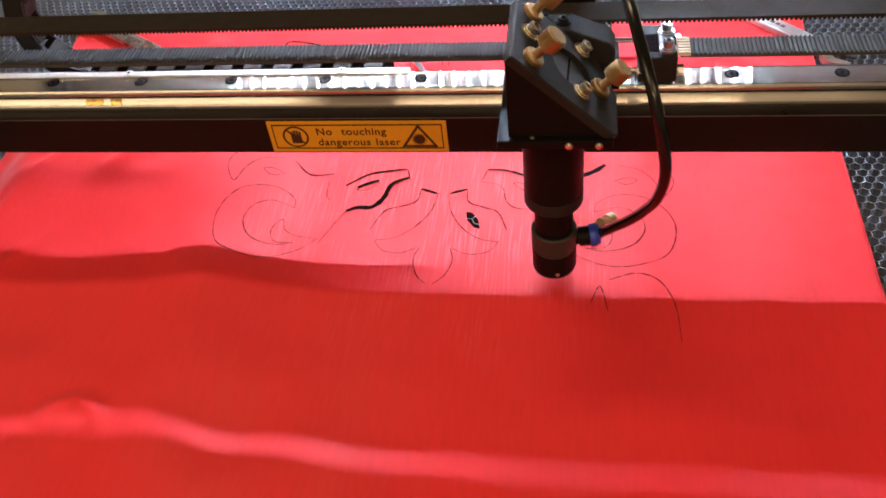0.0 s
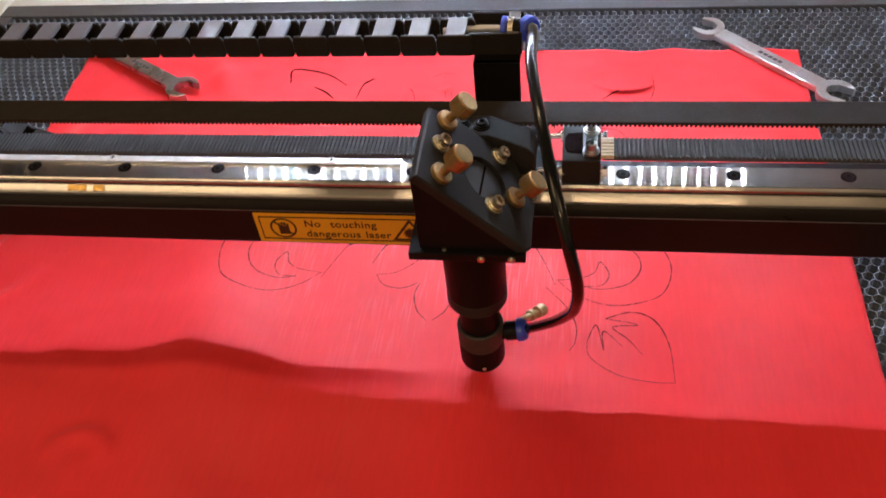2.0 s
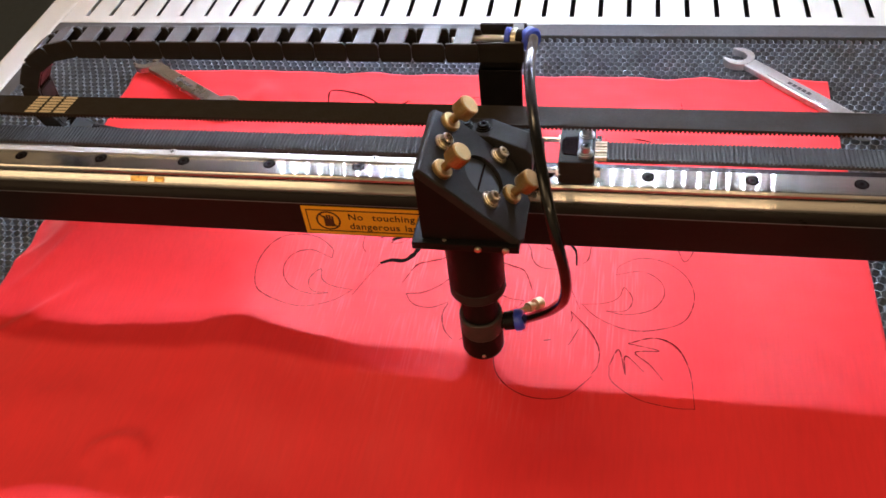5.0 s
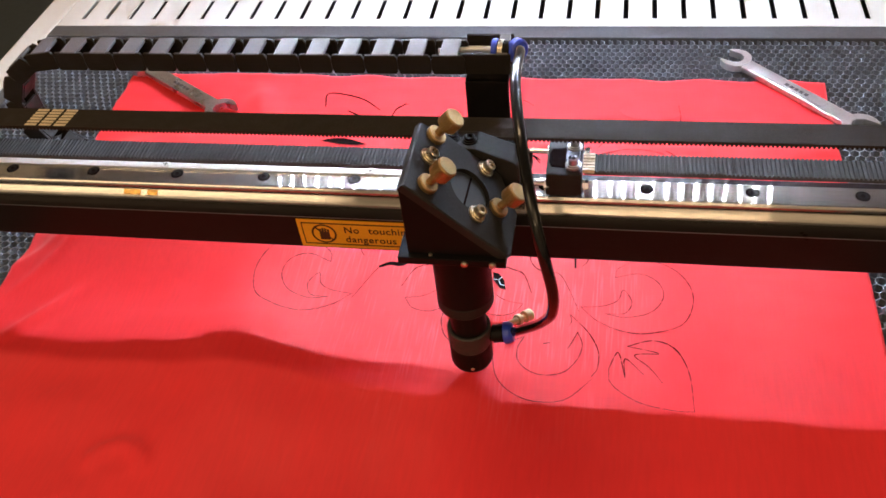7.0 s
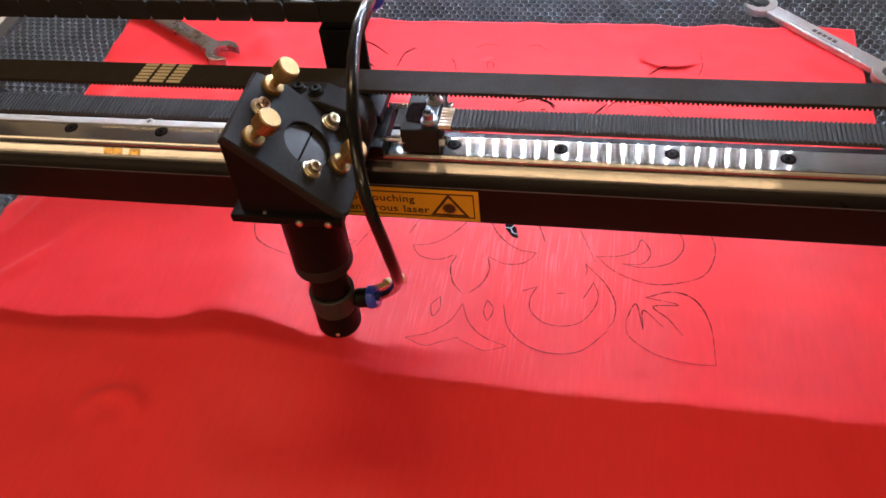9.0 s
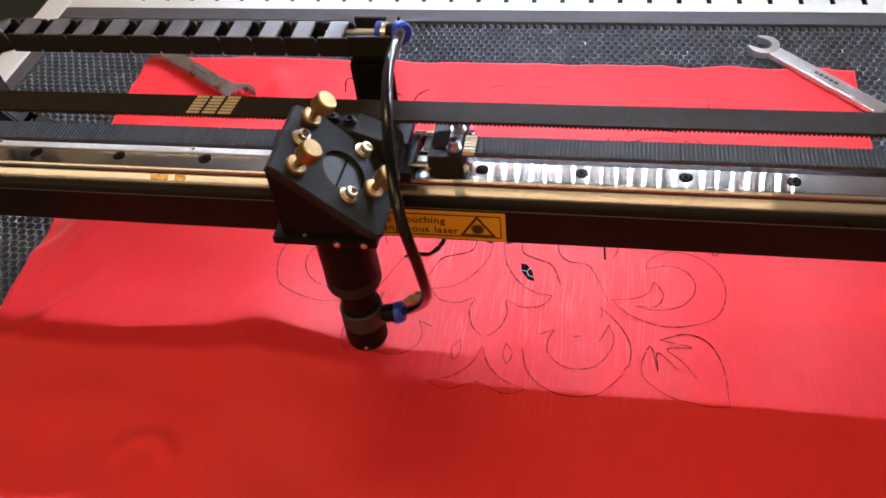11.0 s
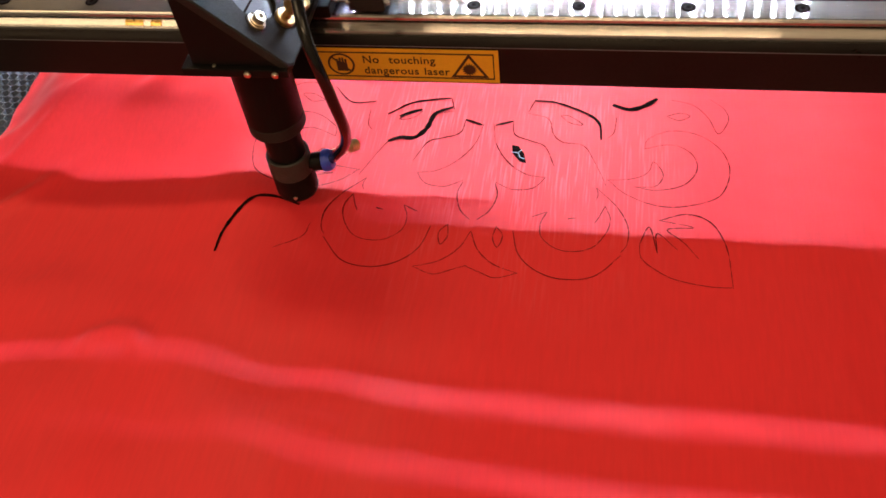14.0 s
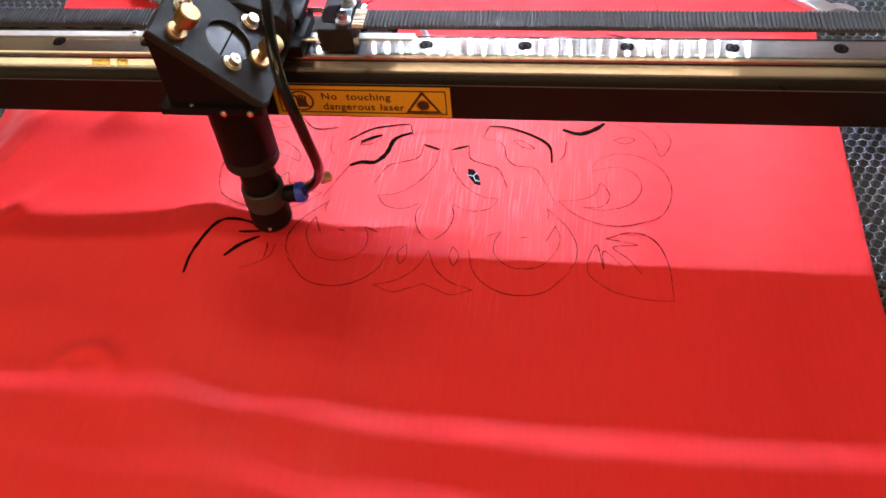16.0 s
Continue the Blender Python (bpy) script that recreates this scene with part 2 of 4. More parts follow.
def hex_screw(bm, p, d, r=0.0028, h=0.0026):
    """A socket-head screw with its hollow hexagon."""
    return lathe([(r * 1.55, -0.0004), (r * 1.55, 0.0006), (r * 1.25, 0.0007), (r * 1.25, 0.0014), (r, 0.0015), (r, h), (r * 0.85, h + 0.0003), (r * 0.5, h + 0.0003), (r * 0.45, h * 0.45)], along(p, d), 18, bm)


# ---- hall ----
def hall():
    tagged(part("floor", box(-3, 3, -3.2, 2.6, -0.95, -0.9), "floor"), "dark grey hall floor around the machine", "floor", kind="structure")
    tagged(part("ceiling", box(-3, 3, -3.2, 2.6, 2.1, 2.2), "wall"), "pale hall ceiling", "ceiling", kind="structure")
    for name, b in (("wall_north", (-3.1, 3.1, 2.6, 2.7)), ("wall_south", (-3.1, 3.1, -3.3, -3.2)), ("wall_west", (-3.1, -3, -3.2, 2.6)), ("wall_east", (3, 3.1, -3.2, 2.6))):
        tagged(part(name, box(*b, -0.9, 2.1), "wall"), "plain pale hall wall", "wall", kind="structure")


# ---- machine body ----
LEDGE_X, BAR_Y, LEDGE_Y = -0.448, 0.274, 0.2915


def machine_body():
    body = tagged(new("machine_housing"), "white powder-coated laser cutter housing with a slotted rear ledge", "machine")
    bm = box(LEDGE_X, 0.75, LEDGE_Y + 0.001, 0.304, -0.0008, 0.0005)
    box(LEDGE_X, 0.75, 0.3375, 0.46, -0.0008, 0.0005, 0.0, bm)
    x = LEDGE_X
    k = 0
    while x < 0.72:
        c = -0.4262 + 0.02365 * k
        box(x, c - 0.0021, 0.304, 0.3375, -0.0008, 0.0005, 0.0, bm)
        x = c + 0.0021
        k += 1
    part("slotted_ledge", bm, "white", body)
    bm = box(-0.474, LEDGE_X - 0.0005, -0.6, 0.46, -0.06, 0.0012, 0.0025)
    part("side_ledge", bm, "white", body)
    part("side_skirt", box(-0.473, -0.468, -0.6, 0.46, -0.85, -0.061), "white", body)
    part("rear_wall", box(-0.474, 0.75, 0.4605, 0.475, -0.85, 0.373, 0.002), "white", body)
    part("hood", box(-0.474, 0.75, 0.255, 0.4600, 0.366, 0.372, 0.002), "white", body)
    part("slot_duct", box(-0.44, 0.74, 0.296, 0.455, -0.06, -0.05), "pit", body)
    part("belly", box(-0.466, 0.75, -0.6, 0.46, -0.9, -0.07, 0.003), "white", body)


def led_strip():
    strip = tagged(new("led_strip"), "lit cool white LED strip under the rear hood", "light strip")
    face = pose(0, 0.272, 0.294, 0) @ pose(0, 0, 0, -42, 0, 0)
    holder = box(-0.262, 0.222, -0.009, 0.009, 0.0, 0.004, 0.0005)
    bmesh.ops.transform(holder, matrix=face, verts=holder.verts[:])
    part("channel", holder, "black", strip)
    bracket = box(-0.262, 0.222, 0.273, 0.277, 0.299, 0.3658)
    part("bracket", bracket, "black", strip)
    chip = None
    for k in range(37):
        bm = box(-0.245 + k * 0.01235 - 0.0016, -0.245 + k * 0.01235 + 0.0016, -0.0036, 0.0036, -0.00005, 0.0010)
        bmesh.ops.transform(bm, matrix=face, verts=bm.verts[:])
        chip = part("led", bm, "led", strip)
    return strip


def honeycomb():
    """Aluminium honeycomb: hexagonal cells with thin upright walls, where the cloth leaves it bare."""
    bed = tagged(new("honeycomb_bed"), "aluminium honeycomb cutting bed with dark cells", "cutting bed", kind="structure")
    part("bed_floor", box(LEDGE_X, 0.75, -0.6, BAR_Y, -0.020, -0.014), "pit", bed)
    part("frame_bar", box(LEDGE_X, 0.75, BAR_Y, LEDGE_Y, -0.012, 0.0012, 0.0008), "bar", bed, "dark steel bed frame bar")
    part("frame_side", box(LEDGE_X, LEDGE_X + 0.012, -0.6, BAR_Y - 0.0005, -0.012, 0.0008, 0.0008), "bar", bed, "dark steel bed frame bar")
    px, py, th = 0.0064, 0.0056, 0.00028
    verts, faces = [], []

    def bare(x, y):
        return (y > 0.205 or x < -0.312 or x > 0.205 or (abs(x) < 0.012 and abs(y) < 0.014)) and x > LEDGE_X + 0.012

    def wall(a, b):
        d = Vector((b[0] - a[0], b[1] - a[1]))
        n = Vector((-d.y, d.x)).normalized() * th
        k = len(verts)
        for z in (-0.0135, -0.0004):
            for p, s in ((a, 1), (b, 1), (b, -1), (a, -1)):
                verts.append((p[0] + s * n.x, p[1] + s * n.y, z))
        faces.extend([(k + 4, k + 5, k + 6, k + 7), (k, k + 1, k + 5, k + 4), (k + 2, k + 3, k + 7, k + 6)])
    rnd = random.Random(4)
    single = []
    for j in range(-52, 49):
        for i in range(-72, 66):
            cx, cy = i * px + (px / 2 if j % 2 else 0), j * py
            cx += 0.0007 * math.sin(cy * 90 + 1) + rnd.uniform(-1, 1) * 0.00012
            if cy > BAR_Y + 0.003 or cy < -0.24 or not bare(cx, cy):
                continue
            h = py * 0.66
            if 0.205 < cx < 0.262 and -0.135 < cy < 0.055:
                single.append((cx, cy))
                continue
            p = [(cx, cy + h), (cx + px / 2, cy + h / 2), (cx + px / 2, cy - h / 2), (cx, cy - h)]
            for a, b in zip(p, p[1:]):
                wall(a, b)
    me = bpy.data.meshes.new("cell_walls")
    me.from_pydata(verts, [], faces)
    me.materials.append(M["alu"])
    ob = new("cell_walls", me)
    ob.parent = bed
    tagged(ob, "thin grey aluminium cell walls", kind="stuff")
    verts, faces = [], []
    h = py * 0.66
    p = [(0, h), (px / 2, h / 2), (px / 2, -h / 2), (0, -h)]
    for a, b in zip(p, p[1:]):
        wall(a, b)
    one = bpy.data.meshes.new("cell")
    one.from_pydata(verts, [], faces)
    one.materials.append(M["alu"])
    for cx, cy in single:
        ob = new("cell", one)
        ob.parent = bed
        ob.matrix_basis = pose(cx, cy, 0)


# ---- fabric ----
AXIS = -0.0195


def cloth_z(x, y):
    """Height of the loosely laid fabric: folds at its loose side, flat where it has been cut."""
    def hump(u, w):
        return math.exp(-(u / w) ** 2)

    def ease(a, b, v):
        t = min(1.0, max(0.0, (v - a) / (b - a)))
        return t * t * (3 - 2 * t)
    near = ease(0.06, -0.03, y)
    left = ease(-0.06, -0.13, x)
    z = 0.0012
    z += 0.0205 * ease(-0.085, -0.19, x) * ease(-0.042, 0.05, y) * ease(0.16, 0.07, y) * ease(-0.325, -0.28, x)
    z += 0.0078 * hump(x + 0.149 + 0.05 * (y + 0.05), 0.033) * ease(0.001, -0.055, y) * ease(-0.19, -0.085, y)
    # a slanting crease: steep and lit behind, falling gently in front
    d = 0.59 * (x + 0.280) - 0.81 * (y - 0.014)
    crest = hump(d, 0.010) if d < 0 else 1 - ease(-0.006, 0.060, d) ** 0.8
    z += 0.0050 * crest * ease(-0.195, -0.265, x) * ease(0.085, 0.03, y)
    z += 0.0045 * hump(d - 0.022, 0.007) * hump(x + 0.214, 0.022)
    z += 0.0030 * hump(d - 0.050 + 0.3 * (x + 0.28), 0.006) * hump(x + 0.285, 0.02)
    z += 0.0042 * ease(-0.10, -0.22, y) * (0.5 + noise.noise(Vector((x * 9, y * 14, 3.1)))) * (0.35 + 0.65 * left)
    z += 0.0022 * left * near * (0.5 + noise.noise(Vector((x * 28, y * 22, 1.7))))
    z += 0.0016 * ease(0.14, 0.19, y) * ease(-0.10, -0.22, x) * (0.5 + noise.noise(Vector((x * 25, y * 25, 8.0))))
    z += 0.0058 * hump(x + 0.205 + 0.4 * (y - 0.17), 0.012) * hump(y - 0.175, 0.025)
    z += 0.0032 * hump(math.hypot(x + 0.185, (y + 0.152) * 1.2) - 0.014, 0.006) * ease(-0.162, -0.145, y)
    z += 0.0016 * (1 + noise.noise(Vector((x * 30, y * 26, 4.4)))) * ease(-0.06, -0.12, y) * ease(0.02, -0.10, x)
    z += 0.0026 * (0.6 + noise.noise(Vector((x * 15, y * 20, 9.3)))) * ease(-0.085, -0.125, y) * (0.35 + 0.65 * ease(0.06, -0.08, x))
    # a thin diagonal crease and two soft dents beside it
    e = 0.817 * (x + 0.300) - 0.577 * (y + 0.020)
    z += 0.0016 * hump(e, 0.0035) * ease(-0.05, -0.01, y) * ease(0.10, 0.06, y)
    for px, py, wide, high in ((-0.292, 0.020, 0.026, 0.0036), (-0.212, 0.023, 0.024, 0.0024)):
        v = y - py - 0.12 * (x - px)
        z += high * hump(x - px, wide) * (hump(v, 0.030) if v > 0 else hump(v, 0.0026 / 0.0024 * high * 3.0))
    z += 0.00035 * (noise.noise(Vector((x * 60, y * 60, 5.0))) + 1)
    return z


def fabric():
    sheet = tagged(new("fabric_sheet"), "bright red satin fabric sheet laid on the honeycomb, partly laser cut", "fabric")
    nx, ny = 250, 300
    bm = bmesh.new()
    grid = []
    for j in range(ny + 1):
        row = []
        for i in range(nx + 1):
            v = j / ny
            y = -0.46 + v * (0.215 + 0.46)
            rag = 0.0016 * noise.noise(Vector((y * 60, 0.3, 0)))
            x0 = -0.322 - 0.055 * max(0.0, y + 0.02) + rag
            x1 = 0.2145 + 0.0008 * noise.noise(Vector((y * 40, 7, 0)))
            x = x0 + (x1 - x0) * i / nx
            yy = y + (v ** 12) * 0.003 * noise.noise(Vector((x * 35, 1.0, 2.0)))
            row.append(bm.verts.new((x, yy, cloth_z(x, yy))))
        grid.append(row)
    for j in range(ny):
        for i in range(nx):
            bm.faces.new((grid[j][i], grid[j][i + 1], grid[j + 1][i + 1], grid[j + 1][i]))
    cloth = part("cloth", bm, "cloth", sheet, smooth=True)
    sol = cloth.modifiers.new("thickness", "SOLIDIFY")
    sol.thickness, sol.offset = 0.0004, -1
    return sheet


def ribbon(points, width):
    """A slit along a curve on the fabric: width tapers to the ends."""
    line = spline([(x, y, 0) for x, y in points], 14)
    bm = bmesh.new()
    n = len(line)
    pair = []
    gone = 0.0
    for i, p in enumerate(line):
        d = (line[min(i + 1, n - 1)] - line[max(i - 1, 0)])
        gone += d.length / 2
        d = d.normalized() if d.length > 0 else Vector((1, 0, 0))
        s = Vector((-d.y, d.x, 0))
        # thin cuts are narrowed towards the front to imitate fading in the gantry's shadow
        w = 0.5 * width * (0.55 + 0.45 * math.sin(math.pi * i / (n - 1))) * (1 - 0.45 * min(1.0, max(0.0, (-0.045 - p.y) / 0.025)) * (width < 0.0012)) * max(0.1, min(1.35, 0.9 + (0.55 if width < 0.0012 else 0.3) * noise.noise(p * 240 + Vector((0, 0, width * 5000)))))
        # thin cuts keep short bridges, which close them to a hair
        if width < 0.0008 and gone > 0.0080 + 0.004 * noise.noise(p * 90) and 2 < i < n - 4:
            gone, w = 0.0, w * 0.08
        pair.append([bm.verts.new((q.x, q.y, cloth_z(q.x, q.y) + 0.0004)) for q in (p + s * w, p - s * w)])
    for a, b in zip(pair, pair[1:]):
        bm.faces.new((a[0], a[1], b[1], b[0]))
    bmesh.ops.recalc_face_normals(bm, faces=bm.faces[:])
    if bm.faces[0].normal.z < 0:
        bmesh.ops.reverse_faces(bm, faces=bm.faces[:])
    return bm


# name, width in mm, stage of the job, curve in mm from the axis of symmetry of the drawing
DRAWING = [
    ("brow", 1.0, 0, [(25, 44), (38, 43), (53, 36), (63, 27), (65, 13)]),
    ("brow_end", 0.35, 0, [(25, 44), (22, 34)]),
    ("cheek", 0.3, 0, [(22, 33), (34, 29), (38, 16), (44, 10), (55, 8), (61, -2), (69, -22)]),
    ("ear_inner", 0.3, 0, [(73, 32), (72, 20), (69, 15)]),
    ("almond", 0.3, 0, [(41, 32), (46, 32), (54, 25), (47, 26), (41, 32)]),
    ("crown", 0.3, 0, [(104, 48), (116, 44), (124, 34), (129, 21), (135, 32), (133, 42), (126, 49)]),
    ("crown_eye", 0.3, 0, [(101, 34), (108, 37), (114, 35), (108, 31), (101, 34)]),
    ("swirl", 0.3, 0, [(89, 7), (91, 15), (103, 22), (119, 19), (130, 8), (134, -8), (128, -26), (112, -34), (96, -35), (80, -28), (70, -18)]),
    ("swirl_a", 0.3, 0, [(89, 7), (103, 11), (114, 5), (117, -7), (110, -19), (96, -24), (84, -22)]),
    ("swirl_b", 0.3, 0, [(84, -22), (95, -21), (99, -12), (94, -3), (91, -11), (83, -16), (69, -18)]),
    ("lid", 0.45, 0, [(14, 26), (16, 15), (26, 10), (34, 6), (40, -9)]),
    ("eye_low", 0.3, 0, [(3, 23), (6, 7), (14, -7), (25, -16), (36, -18)]),
    ("eye_bag", 0.3, 0, [(36, -18), (30, -26), (19, -28), (9, -23)]),
    ("nose", 1.1, 0, [(4, 22), (14, 26)]),
    ("chin", 0.35, 0, [(9, -24), (11, -33), (8, -44), (2, -51)]),
    ("jaw", 0.35, 1, [(64, -24), (75, -37), (81, -50), (81, -62), (78, -68)]),
    ("jaw_in", 0.3, 1, [(64, -24), (65, -29), (64, -33)]),
    ("crescent", 0.55, 1, [(22, -57), (26, -72), (35, -82), (49, -87), (65, -84), (78, -70)]),
    ("crescent_in", 0.35, 1, [(39, -43), (36, -51), (37, -60), (44, -67), (53, -69), (63, -66), (70, -56), (72, -46), (69, -37)]),
    ("tooth", 0.3, 1, [(69, -37), (66, -45), (64, -49)]),
    ("tooth_b", 0.3, 1, [(39, -43), (31, -47)]),
    ("dash", 0.4, 1, [(50, -47), (54, -46)]),
    ("leaf", 0.45, 2, [(97, -45), (111, -40), (123, -45), (130, -61), (132, -86)]),
    ("leaf_low", 0.35, 2, [(132, -86), (120, -86), (102, -82), (89, -72), (87, -62)]),
    ("leaf_w", 0.4, 2, [(87, -62), (92, -50), (96, -67)]),
    ("leaf_v", 0.4, 2, [(96, -67), (96, -54), (106, -64)]),
    ("leaf_x", 0.4, 2, [(97, -45), (114, -49), (101, -51), (109, -59), (116, -69)]),
    ("oval", 0.35, 3, [(13, -55), (17, -61), (15, -69), (12, -63), (13, -55)]),
    ("mouth", 0.4, 3, [(0, -59), (5, -71), (14, -80), (27, -85)]),
    ("mouth_low", 0.35, 3, [(27, -85), (16, -89), (8, -86), (-1, -82)]),
    ("mane", 0.9, 0, [(-136, 172), (-137, 190), (-110, 184), (-92, 170)]),
    ("mane_b", 0.9, 0, [(-117, 168), (-107, 162), (-99, 154)]),
    ("mane_c", 0.6, 0, [(-82, 154), (-79, 172), (-71, 178)]),
    ("mane_d", 0.4, 0, [(-28, 180), (-21, 185), (-12, 184)]),
    ("mane_e", 0.35, 0, [(10, 184), (17, 185), (25, 179)]),
    ("mane_f", 0.4, 0, [(-16, 155), (-17, 162), (-13, 162), (-12, 156)]),
    ("mane_g", 0.35, 0, [(-38, 152), (-41, 162), (-44, 166)]),
    ("mane_h", 0.7, 0, [(95, 153), (104, 162), (114, 166)]),
    ("mane_i", 0.35, 0, [(128, 153), (131, 166), (130, 182)]),
    ("mane_j", 0.9, 0, [(9, 118), (20, 123), (30, 120), (35, 115)]),
    ("mane_k", 0.9, 0, [(13, 106), (20, 111), (29, 112)]),
    ("mane_l", 0.8, 0, [(61, 108), (69, 120)]),
    ("mane_m", 0.5, 0, [(68, 114), (74, 122), (84, 127)]),
    ("mane_n", 0.6, 0, [(43, 107), (58, 110)]),
    ("mane_o", 0.35, 0, [(84, 118), (95, 121), (106, 118), (112, 109)]),
    ("mane_p", 0.4, 0, [(120, 129), (125, 125), (129, 117)]),
    ("mane_q", 0.5, 0, [(63, 128), (63, 120)]),
    ("mane_s", 0.4, 0, [(76, 122), (90, 129), (102, 130), (113, 128), (122, 123)]),
    ("mane_t", 0.8, 0, [(96, 139), (102, 138), (109, 136)]),
    ("mane_u", 0.45, 0, [(78, 138), (74, 131)]),
    ("mane_v", 0.6, 0, [(24, 121), (30, 119), (35, 112)]),
    ("mane_r", 0.7, 0, [(-78, 172), (-73, 179)]),
]
# when the head has finished a stage: on the right half, on the left half
DONE = {"jaw": (1.9, 10.4), "jaw_in": (2.2, 10.4), "crescent": (3.2, 11.4), "crescent_in": (5.0, 10.9), "tooth": (2.4, 10.9), "tooth_b": (5.4, 10.9), "dash": (2.4, 10.9), "leaf": (0.0, 13.6), "leaf_low": (1.4, 13.2), "leaf_w": (0.0, 15.3),
        "leaf_v": (1.0, 15.6), "leaf_x": (0.3, 15.0), "oval": (8.3, 8.6), "mouth": (7.6, 7.9), "mouth_low": (7.9, 7.2)}
LATE_CUTS = []


def cuts(sheet):
    for name, wide, stage, curve in DRAWING:
        for side in (1, -1):
            if name[:4] == "mane" and side < 0:
                continue
            pts = [(AXIS + side * x / 1000, y / 1000) for x, y in curve]
            w = wide * (1.75 if wide < 0.5 else 2.0 if curve[0][1] > -40 else 1.5) / 1000
            if side < 0 and name in ("brow", "leaf", "leaf_w", "leaf_x", "leaf_v"):
                continue
            if side < 0 and name == "leaf_low":
                pts = pts[2:]
            ob = part("cut_line", ribbon(pts, w), "cut", sheet)
            when = DONE.get(name, (0, 0))[0 if side > 0 else 1]
            if when > 0:
                LATE_CUTS.append((ob, when))
    opens = [
        ([(0.0509, 0.0425), (0.061, 0.0392), (0.0695, 0.0426), (0.0763, 0.0490)], 0.0040),
        ([(-0.0769, 0.0060), (-0.0704, 0.0093), (-0.0617, 0.0098), (-0.0559, 0.0178), (-0.0526, 0.0305), (-0.0428, 0.0365)], 0.0038),
        ([(-0.0813, 0.0286), (-0.0685, 0.0390), (-0.0546, 0.0432), (-0.0449, 0.0445)], 0.0018),
        ([(-0.0738, 0.0273), (-0.0670, 0.0312), (-0.0611, 0.0340)], 0.0030),
        ([(-0.1338, 0.0612), (-0.1287, 0.0620), (-0.1197, 0.0622)], 0.0042),
        ([(-0.1167, 0.0471), (-0.1050, 0.0367), (-0.0908, 0.0398)], 0.0010),
    ]
    for pts, w in opens:
        part("cut_opening", ribbon(pts, w), "cut", sheet, "dark opening cut in the fabric")
    # the leaf that is cut last: its slits gape and stay open
    leaf = [
        ([(-0.1541, -0.0835), (-0.1541, -0.0690), (-0.1495, -0.0530), (-0.1440, -0.0436), (-0.1370, -0.0408), (-0.1286, -0.0413), (-0.1190, -0.0440)], 0.0024, 13.7),
        ([(-0.1356, -0.0688), (-0.1288, -0.0591), (-0.1200, -0.0515)], 0.0026, 15.2),
        ([(-0.1322, -0.0499), (-0.1265, -0.0490), (-0.1195, -0.0472)], 0.0020, 14.9),
        ([(-0.1137, -0.0670), (-0.1137, -0.0591), (-0.1146, -0.0556)], 0.0009, 15.5),
    ]
    for pts, w, when in leaf:
        pts = [(x + 0.0033, y - 0.0055) for x, y in pts]
        LATE_CUTS.append((part("cut_opening", ribbon(pts, w), "cut", sheet, "dark opening cut in the fabric"), when))
    bm = bmesh.new()
    outline = [(-0.0044, 0.0062), (-0.0008, 0.0057), (0.0032, -0.0002), (0.0049, -0.0078), (0.0012, -0.0066), (-0.0034, -0.0004)]
    bm.faces.new([bm.verts.new((x, y, cloth_z(x, y) + 0.0005)) for x, y in outline][::-1])
    bmesh.ops.recalc_face_normals(bm, faces=bm.faces[:])
    hole = bmesh.new()
    rim = [(-0.1460, 0.1245), (-0.1420, 0.1282), (-0.1370, 0.1306), (-0.1310, 0.1316), (-0.1250, 0.1306), (-0.1190, 0.1286), (-0.1120, 0.1258), (-0.1200, 0.1236), (-0.1310, 0.1228)]
    hole.faces.new([hole.verts.new((x, y, cloth_z(x, y) + 0.0010)) for x, y in rim][::-1])
    part("cut_opening", hole, "cut", sheet, "dark lens-shaped opening cut in the fabric")
    eye = part("cut_opening", bm, "cut", sheet, "dark opening cut in the fabric")
    bm = bmesh.new()
    for a, b in (((-0.0040, 0.0002), (-0.0002, -0.0004)), ((-0.0002, -0.0004), (0.0016, 0.0022)), ((-0.0002, -0.0004), (0.0012, -0.0040)), ((0.0012, -0.0040), (0.0040, -0.0048))):
        d = (Vector(b) - Vector(a)).normalized() * 0.00028
        bm.faces.new([bm.verts.new((p[0] + s * -d.y, p[1] + s * d.x, 0.0026)) for p, s in ((a, 1), (a, -1), (b, -1), (b, 1))])
    part("cell_edge", bm, "alu", eye, "honeycomb edge showing through")


def flap(sheet, pts, lift):
    """A leaf that has been cut loose and curls up at one side."""
    bm = bmesh.new()
    a, b = Vector(pts[0]), Vector(pts[1])
    d = b - a
    side = Vector((-d.y, d.x)).normalized()
    rows = []
    for i in range(13):
        t = i / 12
        half = 0.30 * d.length * math.sin(math.pi * t) ** 0.7
        row = []
        for j in range(7):
            u = j / 6
            p = a + d * t + side * half * (u * 2 - 1)
            row.append(bm.verts.new((p.x, p.y, cloth_z(p.x, p.y) + 0.0006 + lift * (u ** 2) * math.sin(math.pi * t))))
        rows.append(row)
    for r, q in zip(rows, rows[1:]):
        for j in range(6):
            bm.faces.new((r[j], q[j], q[j + 1], r[j + 1]))
    bmesh.ops.remove_doubles(bm, verts=bm.verts[:], dist=0.00002)
    bmesh.ops.recalc_face_normals(bm, faces=bm.faces[:])
    part("cut_flap", bm, "cloth", sheet, "loose curled piece of cut fabric", smooth=True)


